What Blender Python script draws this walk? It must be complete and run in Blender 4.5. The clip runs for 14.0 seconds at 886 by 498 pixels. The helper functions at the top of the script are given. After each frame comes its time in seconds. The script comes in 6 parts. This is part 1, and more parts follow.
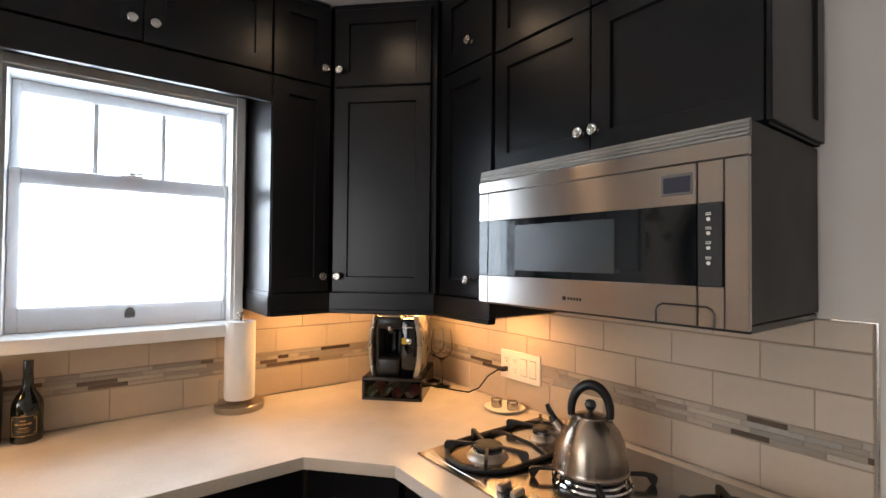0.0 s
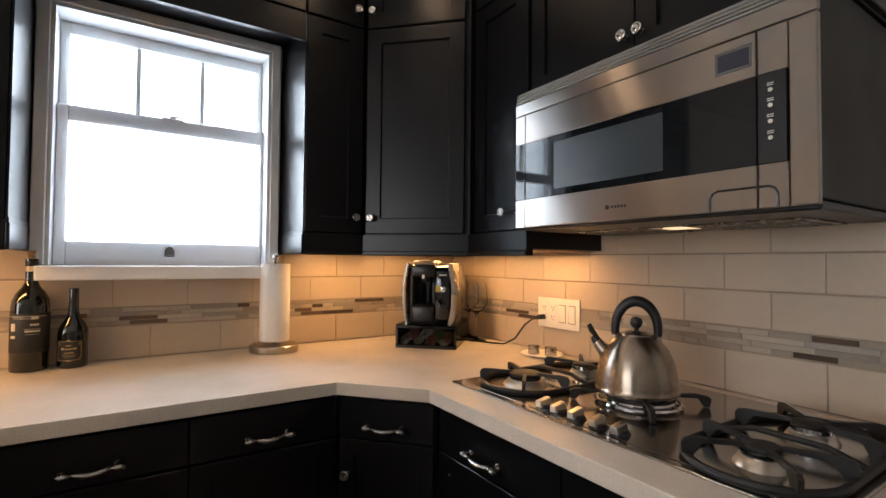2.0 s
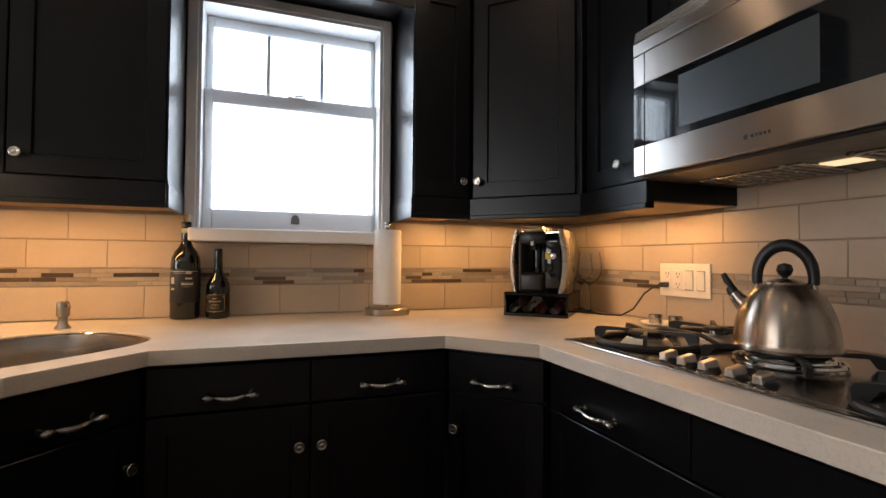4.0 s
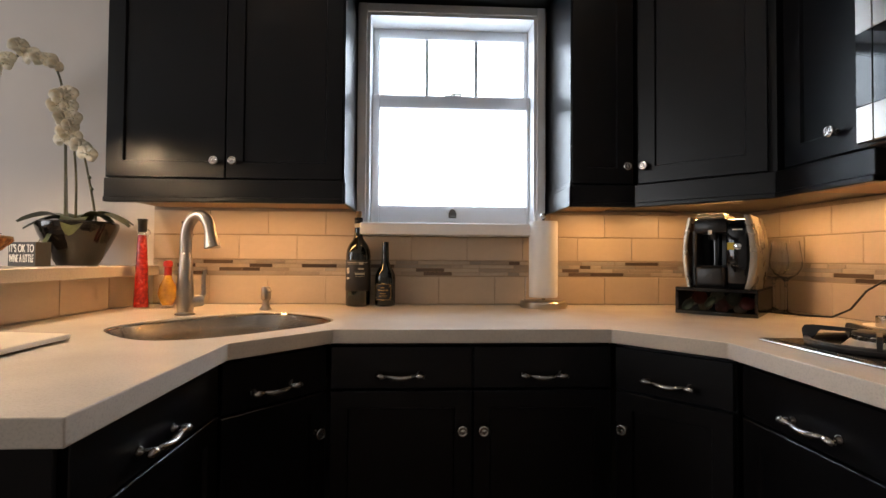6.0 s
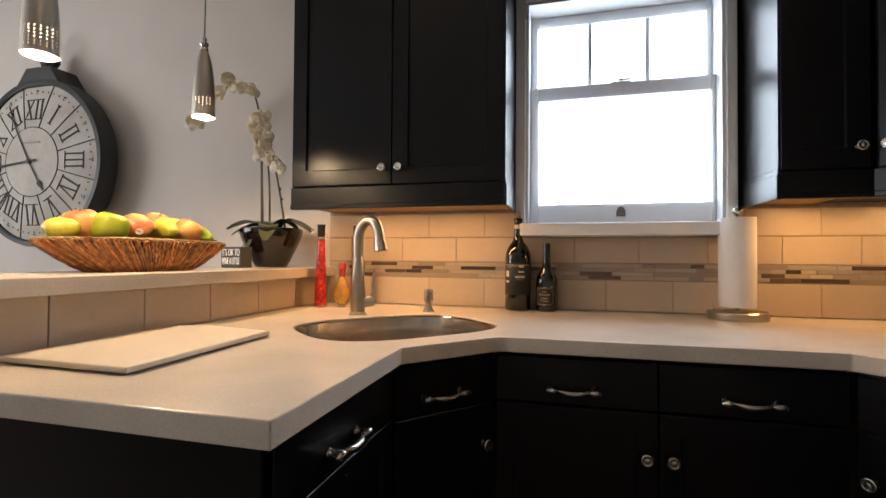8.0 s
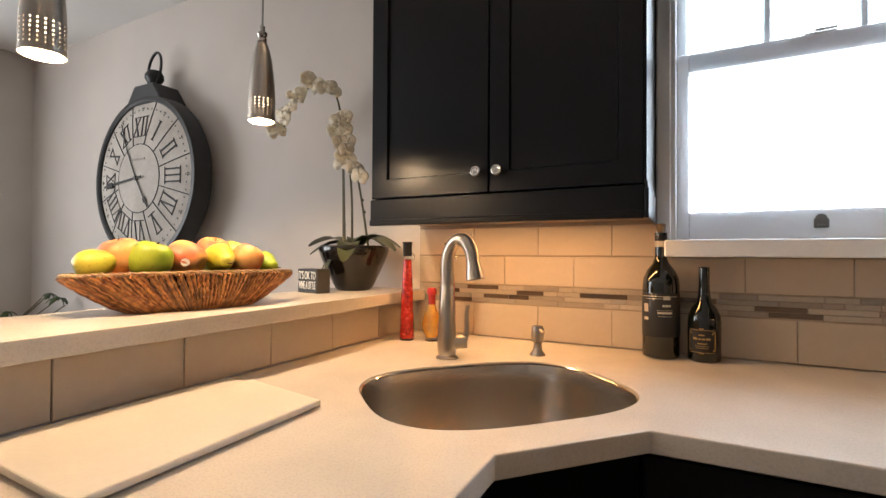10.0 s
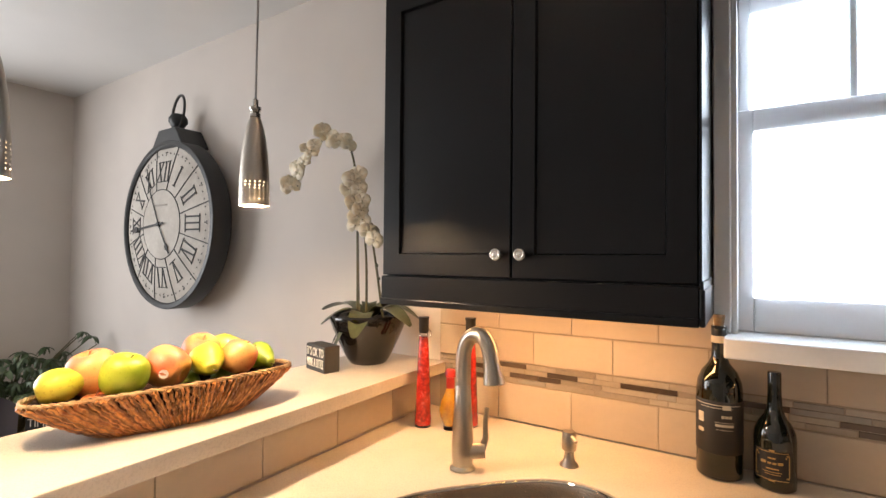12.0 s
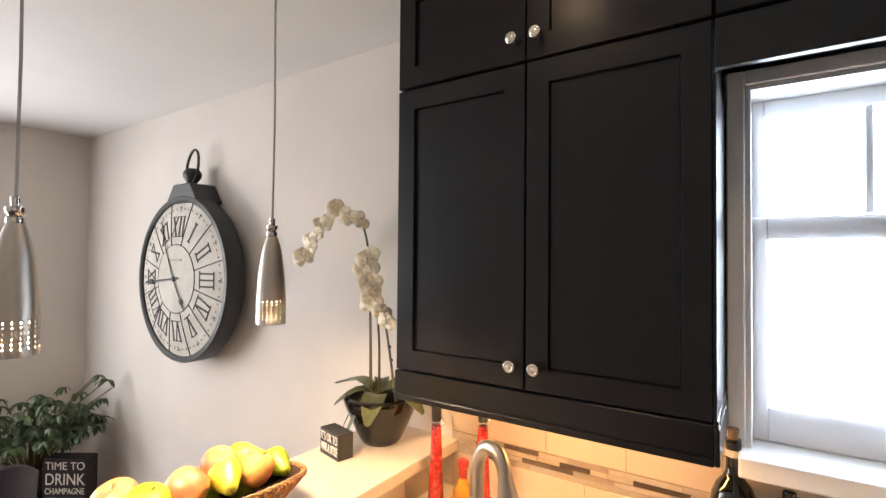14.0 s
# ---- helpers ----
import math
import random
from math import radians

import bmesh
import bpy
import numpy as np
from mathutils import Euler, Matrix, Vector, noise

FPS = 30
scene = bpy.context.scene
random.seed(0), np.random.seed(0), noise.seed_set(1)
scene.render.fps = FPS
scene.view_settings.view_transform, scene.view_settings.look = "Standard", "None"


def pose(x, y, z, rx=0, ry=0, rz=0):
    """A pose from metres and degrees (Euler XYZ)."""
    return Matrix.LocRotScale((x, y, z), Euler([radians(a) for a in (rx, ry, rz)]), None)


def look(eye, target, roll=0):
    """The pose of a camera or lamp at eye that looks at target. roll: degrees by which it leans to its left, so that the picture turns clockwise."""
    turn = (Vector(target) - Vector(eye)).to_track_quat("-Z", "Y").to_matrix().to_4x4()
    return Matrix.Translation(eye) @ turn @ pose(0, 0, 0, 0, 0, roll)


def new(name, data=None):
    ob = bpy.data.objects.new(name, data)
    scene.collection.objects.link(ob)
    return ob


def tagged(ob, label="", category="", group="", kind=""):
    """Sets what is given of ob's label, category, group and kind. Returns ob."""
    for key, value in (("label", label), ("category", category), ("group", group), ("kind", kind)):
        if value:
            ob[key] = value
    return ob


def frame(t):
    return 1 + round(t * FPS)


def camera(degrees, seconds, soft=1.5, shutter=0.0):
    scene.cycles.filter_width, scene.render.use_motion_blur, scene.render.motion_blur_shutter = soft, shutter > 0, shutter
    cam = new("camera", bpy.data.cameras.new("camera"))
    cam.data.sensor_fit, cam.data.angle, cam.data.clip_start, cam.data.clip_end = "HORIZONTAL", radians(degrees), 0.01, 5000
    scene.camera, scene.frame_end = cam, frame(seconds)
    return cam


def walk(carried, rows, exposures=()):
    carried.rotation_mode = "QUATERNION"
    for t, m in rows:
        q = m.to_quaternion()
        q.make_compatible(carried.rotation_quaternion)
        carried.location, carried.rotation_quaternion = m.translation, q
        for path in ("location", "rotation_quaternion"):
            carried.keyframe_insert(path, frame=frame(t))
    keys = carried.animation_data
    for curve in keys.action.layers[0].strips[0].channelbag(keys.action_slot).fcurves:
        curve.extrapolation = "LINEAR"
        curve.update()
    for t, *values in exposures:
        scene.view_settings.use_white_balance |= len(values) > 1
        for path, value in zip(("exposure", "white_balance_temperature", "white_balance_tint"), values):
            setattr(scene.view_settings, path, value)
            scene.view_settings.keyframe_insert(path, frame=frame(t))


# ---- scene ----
cam = camera(86.1, 14.0)
PATH = [
    (0, (-0.012, 0.061, 1.492), (0.917, 1.282, 1.521), 0.5),
    (0.5, (0.005, 0.068, 1.440), (0.917, 1.302, 1.466), 0.5),
    (1, (0.011, 0.079, 1.384), (0.906, 1.325, 1.415), 0.5),
    (1.5, (0.020, 0.084, 1.332), (0.887, 1.350, 1.354), 0.3),
    (2, (0.014, 0.101, 1.259), (0.854, 1.383, 1.300), 0.5),
    (2.5, (0.022, 0.116, 1.206), (0.815, 1.427, 1.258), 0.5),
    (5, (0.031, 0.137, 1.107), (0.334, 1.640, 1.136), 0.4),
    (5.5, (0.019, 0.149, 1.098), (0.210, 1.671, 1.134), 0.4),
    (6, (-0.002, 0.155, 1.098), (0.071, 1.687, 1.131), 0.4),
    (6.5, (-0.015, 0.157, 1.107), (-0.068, 1.690, 1.133), 0.5),
    (7, (-0.036, 0.175, 1.102), (-0.206, 1.699, 1.134), 0.5),
    (7.5, (-0.049, 0.200, 1.107), (-0.331, 1.707, 1.135), 0.4),
    (8, (-0.068, 0.225, 1.109), (-0.454, 1.709, 1.137), 0.4),
    (8.5, (-0.105, 0.288, 1.115), (-0.584, 1.745, 1.139), 0.4),
    (11, (-0.183, 0.706, 1.290), (-0.981, 2.015, 1.315), 0.4),
    (11.5, (-0.189, 0.728, 1.348), (-1.004, 2.026, 1.378), 0.5),
    (12, (-0.190, 0.739, 1.408), (-1.016, 2.032, 1.437), 0.5),
    (12.5, (-0.196, 0.746, 1.463), (-1.028, 2.035, 1.493), 0.4),
    (13, (-0.200, 0.743, 1.532), (-1.037, 2.029, 1.565), 0.5),
    (13.5, (-0.199, 0.730, 1.602), (-1.041, 2.013, 1.634), 0.6),
    (14, (-0.195, 0.718, 1.670), (-1.043, 1.997, 1.700), 0.5),
]
walk(cam, [(t, look(eye, target, roll)) for t, eye, target, roll in PATH],
     exposures=[(0, -0.18), (1.5, -0.40), (2.5, -0.50), (5, -0.70), (6.5, -0.72), (8.5, -0.56), (11, -0.34), (12, -0.14), (14, 0.25)])

# ---- world and lights ----
world = bpy.data.worlds.new("world")
scene.world = world
world.use_nodes = True
wn = world.node_tree
sky = wn.nodes.new("ShaderNodeTexSky")
sky.sky_type, sky.sun_disc = "NISHITA", False
sky.sun_elevation, sky.sun_rotation = radians(40), radians(150)
wn.nodes["Background"].inputs["Strength"].default_value = 0.12
wn.links.new(sky.outputs["Color"], wn.nodes["Background"].inputs["Color"])


def lamp(name, kind, m, watts, colour, size=0.1, size_y=None, spot=60, blend=0.5):
    data = bpy.data.lights.new(name, kind)
    data.energy, data.color = watts, colour
    if kind == "AREA":
        data.shape = "RECTANGLE" if size_y else "DISK"
        data.size = size
        if size_y:
            data.size_y = size_y
    elif kind == "SPOT":
        data.spot_size, data.spot_blend, data.shadow_soft_size = radians(spot), blend, size
    elif kind == "SUN":
        data.angle = radians(10)
    else:
        data.shadow_soft_size = size
    ob = new(name, data)
    ob.matrix_world = m
    return ob


WARM, HALOGEN, DAY = (1.0, 0.52, 0.19), (1.0, 0.67, 0.40), (0.70, 0.84, 1.0)
lamp("sun", "SUN", pose(0, 0, 5, 48, 0, 150), 1.0, (1.0, 0.96, 0.9))
# sky light in the kitchen window
lamp("window_daylight", "AREA", pose(0.12, 2.20, 1.68, 90, 0, 180), 13, DAY, 0.62, 0.72)
# large window of the dining room
lamp("dining_daylight", "AREA", pose(-3.99, 0.1, 1.5, 90, 0, -90), 80, (0.965, 0.972, 1.0), 2.0, 1.4)
# under-cabinet strips
UNDER = [(-0.65, 1.885, 0, 0.66, 4.2), (0.71, 1.92, 0, 0.14, 1.8), (1.10, 1.78, -45, 0.30, 6.0), (1.25, 1.33, -90, 0.22, 1.7)]
for ux, uy, ua, ul, uw in UNDER:
    lamp("under_cabinet_strip", "AREA", pose(ux, uy, 1.292, 0, 0, ua), uw, WARM, ul, 0.03)
# recessed ceiling spots of the kitchen; the last two are unseen, added as fill
SPOTS = [(0.60, 1.36), (-0.64, 1.41), (0.0, 0.1), (0.0, -1.2)]
for (sx, sy), watts in zip(SPOTS, (11, 6, 9, 9)):
    lamp("ceiling_spot_light", "SPOT", pose(sx, sy, 2.462), watts, HALOGEN, 0.045, spot=152, blend=1.0)
PENDANTS = [(-1.11, 1.398), (-1.12, 0.955)]
for px, py in PENDANTS:
    lamp("pendant_bulb_light", "SPOT", pose(px, py, 1.531), 24, (1.0, 0.70, 0.42), 0.020, spot=176, blend=0.3)

# ---- materials ----


def nodes_of(name):
    m = bpy.data.materials.new(name)
    m.use_nodes = True
    return m, m.node_tree.nodes, m.node_tree.links, m.node_tree.nodes["Principled BSDF"]


def mat(name, colour, rough=0.5, metal=0.0, var=0.12, scale=6.0, fine=90.0, bump=0.05, tint=None, coat=0.0, per_piece=0.0, stretch=(1, 1, 1), rough_var=0.1, spec=0.5, dist=0.002, island=0.0):
    """A surface with variation at a large and a fine scale, in colour, roughness and relief."""
    m, n, l, b = nodes_of(name)
    tc = n.new("ShaderNodeTexCoord")
    mp = n.new("ShaderNodeMapping")
    mp.inputs["Scale"].default_value = stretch
    l.new(tc.outputs["Object"], mp.inputs["Vector"])
    big, small = n.new("ShaderNodeTexNoise"), n.new("ShaderNodeTexNoise")
    big.inputs["Scale"].default_value, small.inputs["Scale"].default_value = scale, fine
    big.inputs["Detail"].default_value, small.inputs["Detail"].default_value = 4, 3
    for t in (big, small):
        l.new(mp.outputs["Vector"], t.inputs["Vector"])
    other = tint or tuple(c * (1 - var * 1.6) for c in colour)
    ramp = n.new("ShaderNodeValToRGB")
    ramp.color_ramp.elements[0].color, ramp.color_ramp.elements[1].color = (*other, 1), (*colour, 1)
    ramp.color_ramp.elements[0].position, ramp.color_ramp.elements[1].position = 0.3, 0.62
    l.new(big.outputs["Fac"], ramp.inputs["Fac"])
    mix = n.new("ShaderNodeMixRGB")
    mix.blend_type = "MULTIPLY"
    mix.inputs["Fac"].default_value = min(1.0, var * 2)
    l.new(ramp.outputs["Color"], mix.inputs["Color1"])
    l.new(small.outputs["Fac"], mix.inputs["Color2"])
    last = mix.outputs["Color"]
    if per_piece:
        info = n.new("ShaderNodeObjectInfo")
        hsv = n.new("ShaderNodeHueSaturation")
        rng = n.new("ShaderNodeMapRange")
        rng.inputs["To Min"].default_value, rng.inputs["To Max"].default_value = 1 - per_piece, 1 + per_piece
        l.new(info.outputs["Random"], rng.inputs["Value"])
        l.new(rng.outputs["Result"], hsv.inputs["Value"])
        l.new(last, hsv.inputs["Color"])
        last = hsv.outputs["Color"]
    if island:
        geo, hsv, rng = n.new("ShaderNodeNewGeometry"), n.new("ShaderNodeHueSaturation"), n.new("ShaderNodeMapRange")
        rng.inputs["To Min"].default_value, rng.inputs["To Max"].default_value = 1 - island, 1 + island
        l.new(geo.outputs["Random Per Island"], rng.inputs["Value"])
        l.new(rng.outputs["Result"], hsv.inputs["Value"])
        l.new(last, hsv.inputs["Color"])
        last = hsv.outputs["Color"]
    l.new(last, b.inputs["Base Color"])
    rr = n.new("ShaderNodeMapRange")
    rr.inputs["To Min"].default_value, rr.inputs["To Max"].default_value = max(0.02, rough - rough_var), min(1, rough + rough_var)
    l.new(big.outputs["Fac"], rr.inputs["Value"])
    l.new(rr.outputs["Result"], b.inputs["Roughness"])
    b.inputs["Metallic"].default_value = metal
    b.inputs["Coat Weight"].default_value = coat
    b.inputs["Specular IOR Level"].default_value = spec
    if bump:
        bp = n.new("ShaderNodeBump")
        bp.inputs["Strength"].default_value, bp.inputs["Distance"].default_value = bump, dist
        l.new(small.outputs["Fac"], bp.inputs["Height"])
        l.new(bp.outputs["Normal"], b.inputs["Normal"])
    return m


def glow(name, colour, strength):
    m, n, l, b = nodes_of(name)
    b.inputs["Base Color"].default_value = (*colour, 1)
    b.inputs["Emission Color"].default_value = (*colour, 1)
    b.inputs["Emission Strength"].default_value = strength
    return m


def clear(name, colour=(1, 1, 1), rough=0.0, ior=1.45):
    m, n, l, b = nodes_of(name)
    b.inputs["Base Color"].default_value = (*colour, 1)
    b.inputs["Transmission Weight"].default_value = 1
    b.inputs["Roughness"].default_value, b.inputs["IOR"].default_value = rough, ior
    return m


def speckled(name, colour, dark, rough):
    """Engineered stone: fine grains of two sizes over soft clouds."""
    m, n, l, b = nodes_of(name)
    tc = n.new("ShaderNodeTexCoord")
    cloud, grain, chip = n.new("ShaderNodeTexNoise"), n.new("ShaderNodeTexNoise"), n.new("ShaderNodeTexVoronoi")
    cloud.inputs["Scale"].default_value, grain.inputs["Scale"].default_value, chip.inputs["Scale"].default_value = 5, 260, 190
    cloud.inputs["Detail"].default_value = 6
    for t in (cloud, grain, chip):
        l.new(tc.outputs["Object"], t.inputs["Vector"])
    r1, r2, r3 = (n.new("ShaderNodeValToRGB") for _ in range(3))
    r1.color_ramp.elements[0].color, r1.color_ramp.elements[1].color = (*[c * 0.88 for c in colour], 1), (*colour, 1)
    r1.color_ramp.elements[0].position, r1.color_ramp.elements[1].position = 0.35, 0.65
    r2.color_ramp.elements[0].color, r2.color_ramp.elements[1].color = (0.72, 0.72, 0.72, 1), (1, 1, 1, 1)
    r2.color_ramp.elements[0].position, r2.color_ramp.elements[1].position = 0.34, 0.52
    r3.color_ramp.elements[0].color, r3.color_ramp.elements[1].color = (*dark, 1), (1, 1, 1, 1)
    r3.color_ramp.elements[0].position, r3.color_ramp.elements[1].position = 0.06, 0.2
    l.new(cloud.outputs["Fac"], r1.inputs["Fac"])
    l.new(grain.outputs["Fac"], r2.inputs["Fac"])
    l.new(chip.outputs["Distance"], r3.inputs["Fac"])
    a, c = n.new("ShaderNodeMixRGB"), n.new("ShaderNodeMixRGB")
    a.blend_type = c.blend_type = "MULTIPLY"
    a.inputs["Fac"].default_value, c.inputs["Fac"].default_value = 0.34, 0.32
    l.new(r1.outputs["Color"], a.inputs["Color1"])
    l.new(r2.outputs["Color"], a.inputs["Color2"])
    l.new(a.outputs["Color"], c.inputs["Color1"])
    l.new(r3.outputs["Color"], c.inputs["Color2"])
    l.new(c.outputs["Color"], b.inputs["Base Color"])
    b.inputs["Roughness"].default_value = rough
    return m


def brushed(name, colour, rough, axis, relief=1.0, drawn=0.0, turned=0.25):
    """Brushed metal: streaks along one axis drive roughness and relief."""
    s = [1800, 1800, 1800]
    s[axis] = 6
    m = mat(name, colour, rough, 1.0, 0.02, 1.0, 1.0, relief, stretch=s, rough_var=0.02, dist=0.000022)
    m.node_tree.nodes["Principled BSDF"].inputs["Anisotropic"].default_value = drawn
    m.node_tree.nodes["Principled BSDF"].inputs["Anisotropic Rotation"].default_value = turned
    return m


M_CAB = mat("espresso_cabinet_paint", (0.0046, 0.0047, 0.0058), 0.31, 0, 0.15, 3, 140, 0.05, rough_var=0.06, spec=0.3)
M_CABIN = mat("cabinet_inside", (0.008, 0.008, 0.009), 0.6)
M_WALL = mat("warm_grey_wall_paint", (0.70, 0.642, 0.588), 0.75, 0, 0.04, 2.5, 240, 0.06, spec=0.3)
M_CEIL = mat("white_ceiling_paint", (0.84, 0.83, 0.81), 0.85, 0, 0.03, 2, 200, 0.08, spec=0.2)
M_WHITE = mat("white_trim_gloss", (0.86, 0.86, 0.86), 0.32, 0, 0.04, 5, 120, 0.03)
M_SASH = mat("white_sash_bloom", (0.90, 0.91, 0.93), 0.35, 0, 0.02, 5, 120, 0.02)
# strong subsurface brightens the backlit sash, standing in for bloom round the panes
for socket, value in (("Subsurface Weight", 0.9), ("Subsurface Scale", 0.016), ("Subsurface Radius", (1.0, 1.0, 1.0))):
    M_SASH.node_tree.nodes["Principled BSDF"].inputs[socket].default_value = value
M_FLOOR = mat("oak_floor", (0.10, 0.055, 0.03), 0.4, 0, 0.3, 3, 40, 0.1, stretch=(8, 1, 1), per_piece=0.25)
M_STONE = speckled("cream_quartz", (0.66, 0.59, 0.505), (0.62, 0.55, 0.48), 0.27)
M_TILE = mat("beige_ceramic_tile", (0.51, 0.42, 0.325), 0.34, 0, 0.05, 5, 60, 0.03, per_piece=0.035, rough_var=0.05)
M_GROUT = mat("pale_grout", (0.36, 0.29, 0.22), 0.9, 0, 0.1, 12, 300, 0.1)
M_MOS = [mat("mosaic_umber", (0.11, 0.08, 0.06), 0.2, per_piece=0.35), mat("mosaic_taupe", (0.34, 0.285, 0.23), 0.3, per_piece=0.12),
         mat("mosaic_grey", (0.38, 0.35, 0.31), 0.22, per_piece=0.15), mat("mosaic_sand", (0.47, 0.40, 0.32), 0.35, per_piece=0.1)]
M_STEEL = brushed("brushed_steel", (0.50, 0.465, 0.43), 0.30, 1, 0.012, 1.0)
M_STEELZ = brushed("brushed_nickel_upright", (0.43, 0.39, 0.34), 0.30, 2)
M_LAMP = brushed("satin_lamp_nickel", (0.50, 0.455, 0.40), 0.42, 2)
M_KETTLE = brushed("brushed_kettle_steel", (0.36, 0.30, 0.245), 0.27, 2, 0.5, 0.8)
M_HOB = mat("polished_hob_steel", (0.46, 0.44, 0.42), 0.17, 1.0, 0.05, 6, 80, 0.02, rough_var=0.04)
M_NICKEL = mat("satin_nickel", (0.62, 0.59, 0.55), 0.22, 1.0, 0.05, 20, 200, 0.02)
M_SINK = brushed("sink_steel", (0.52, 0.48, 0.43), 0.24, 2)
M_GRIP = mat("flat_satin_steel", (0.58, 0.53, 0.47), 0.33, 1.0, 0.04, 30, 300, 0.03)
M_PULL = mat("aged_nickel", (0.46, 0.44, 0.42), 0.26, 1.0, 0.1, 40, 200, 0.05)
M_CHROME = mat("chrome", (0.75, 0.75, 0.75), 0.08, 1.0, 0.02, 10, 100, 0, rough_var=0.03)
M_BLACK = mat("black_plastic", (0.012, 0.012, 0.013), 0.35, 0, 0.2, 20, 200, 0.05)
M_BLACKG = mat("black_glass", (0.006, 0.007, 0.008), 0.05, 0, 0.1, 3, 20, 0, rough_var=0.02)
M_CASTIRON = mat("cast_iron", (0.009, 0.009, 0.0095), 0.55, 0, 0.25, 30, 300, 0.25)
M_CHAR = mat("charcoal_metal", (0.022, 0.023, 0.024), 0.45, 0, 0.2, 8, 120, 0.1)
M_GREYSIDE = mat("dark_grey_enamel", (0.010, 0.010, 0.010), 0.5, 0, 0.1, 6, 200, 0.08)
M_PLASTIC = mat("ivory_plastic", (0.80, 0.76, 0.68), 0.3, 0, 0.03, 10, 100, 0.0)
M_GLASS = clear("clear_glass")
M_CRYSTAL = clear("crystal_glass", (1, 1, 1), 0.0, 1.52)
M_PANE = clear("window_glass", (1, 1, 1), 0.0, 1.02)
M_TASK = glow("task_lamp_lens", (1.0, 0.72, 0.42), 1.6)
M_PAPER = mat("paper_towel", (0.83, 0.82, 0.80), 0.95, 0, 0.03, 8, 60, 0.5, spec=0.1)

# ---- mesh helpers ----


def thing(name, m=None, label="", category="", group="", kind=""):
    ob = new(name)
    ob.empty_display_size = 0.05
    if m is not None:
        ob.matrix_world = m
    return tagged(ob, label, category, group, kind)


def link(name, bm, material, parent=None, label="", smooth=False):
    me = bpy.data.meshes.new(name)
    bm.normal_update()
    bm.to_mesh(me)
    bm.free()
    me.materials.append(material)
    if smooth:
        me.polygons.foreach_set("use_smooth", [True] * len(me.polygons))
        me.set_sharp_from_angle(angle=radians(38))
    ob = new(name, me)
    if parent is not None:
        ob.parent = parent
    return tagged(ob, label)


def part(name, bm, material, parent, label="", smooth=False):
    return link(name, bm, material, parent, label, smooth)


def share(name, me, parent, m=None):
    ob = new(name, me)
    ob.parent = parent
    if m is not None:
        ob.matrix_basis = m
    return ob


def box(x0, x1, y0, y1, z0, z1, bevel=0.0, seg=1, bm=None):
    bm = bm or bmesh.new()
    made = bmesh.ops.create_cube(bm, size=1.0, matrix=Matrix.LocRotScale(((x0 + x1) / 2, (y0 + y1) / 2, (z0 + z1) / 2), None, (abs(x1 - x0), abs(y1 - y0), abs(z1 - z0))))
    if bevel:
        edges = {e for v in made["verts"] for e in v.link_edges}
        bmesh.ops.bevel(bm, geom=list(edges), offset=bevel, segments=seg, affect="EDGES", profile=0.5)
    return bm


def lathe(profile, seg=32, bm=None, m=Matrix()):
    """Turns (radius, height) pairs about z; ends of radius 0 close."""
    bm = bm or bmesh.new()
    rings = []
    for r, z in profile:
        if r < 1e-6:
            rings.append([bm.verts.new(m @ Vector((0, 0, z)))])
        else:
            rings.append([bm.verts.new(m @ Vector((r * math.cos(2 * math.pi * i / seg), r * math.sin(2 * math.pi * i / seg), z))) for i in range(seg)])
    for a, b in zip(rings, rings[1:]):
        for i in range(seg):
            j = (i + 1) % seg
            if len(a) == 1 and len(b) == 1:
                continue
            if len(a) == 1:
                bm.faces.new((a[0], b[j], b[i]))
            elif len(b) == 1:
                bm.faces.new((a[i], a[j], b[0]))
            else:
                bm.faces.new((a[i], a[j], b[j], b[i]))
    bmesh.ops.recalc_face_normals(bm, faces=bm.faces[:])
    return bm


def tube(points, radius, seg=10, bm=None, caps=True, flat=1.0):
    """A round rod along points; radius may be a list."""
    bm = bm or bmesh.new()
    pts = [Vector(p) for p in points]
    rad = radius if isinstance(radius, (list, tuple)) else [radius] * len(pts)
    rings, ref = [], None
    for i, p in enumerate(pts):
        d = (pts[min(i + 1, len(pts) - 1)] - pts[max(i - 1, 0)]).normalized()
        if ref is None:
            ref = d.orthogonal().normalized()
        ref = (ref - d * ref.dot(d)).normalized()
        side = d.cross(ref)
        rings.append([bm.verts.new(p + rad[i] * (math.cos(2 * math.pi * k / seg) * ref + flat * math.sin(2 * math.pi * k / seg) * side)) for k in range(seg)])
    for a, b in zip(rings, rings[1:]):
        for k in range(seg):
            bm.faces.new((a[k], a[(k + 1) % seg], b[(k + 1) % seg], b[k]))
    if caps:
        bm.faces.new(rings[0][::-1])
        bm.faces.new(rings[-1])
    bmesh.ops.recalc_face_normals(bm, faces=bm.faces[:])
    return bm


def arc(f, n):
    return [f(i / (n - 1)) for i in range(n)]


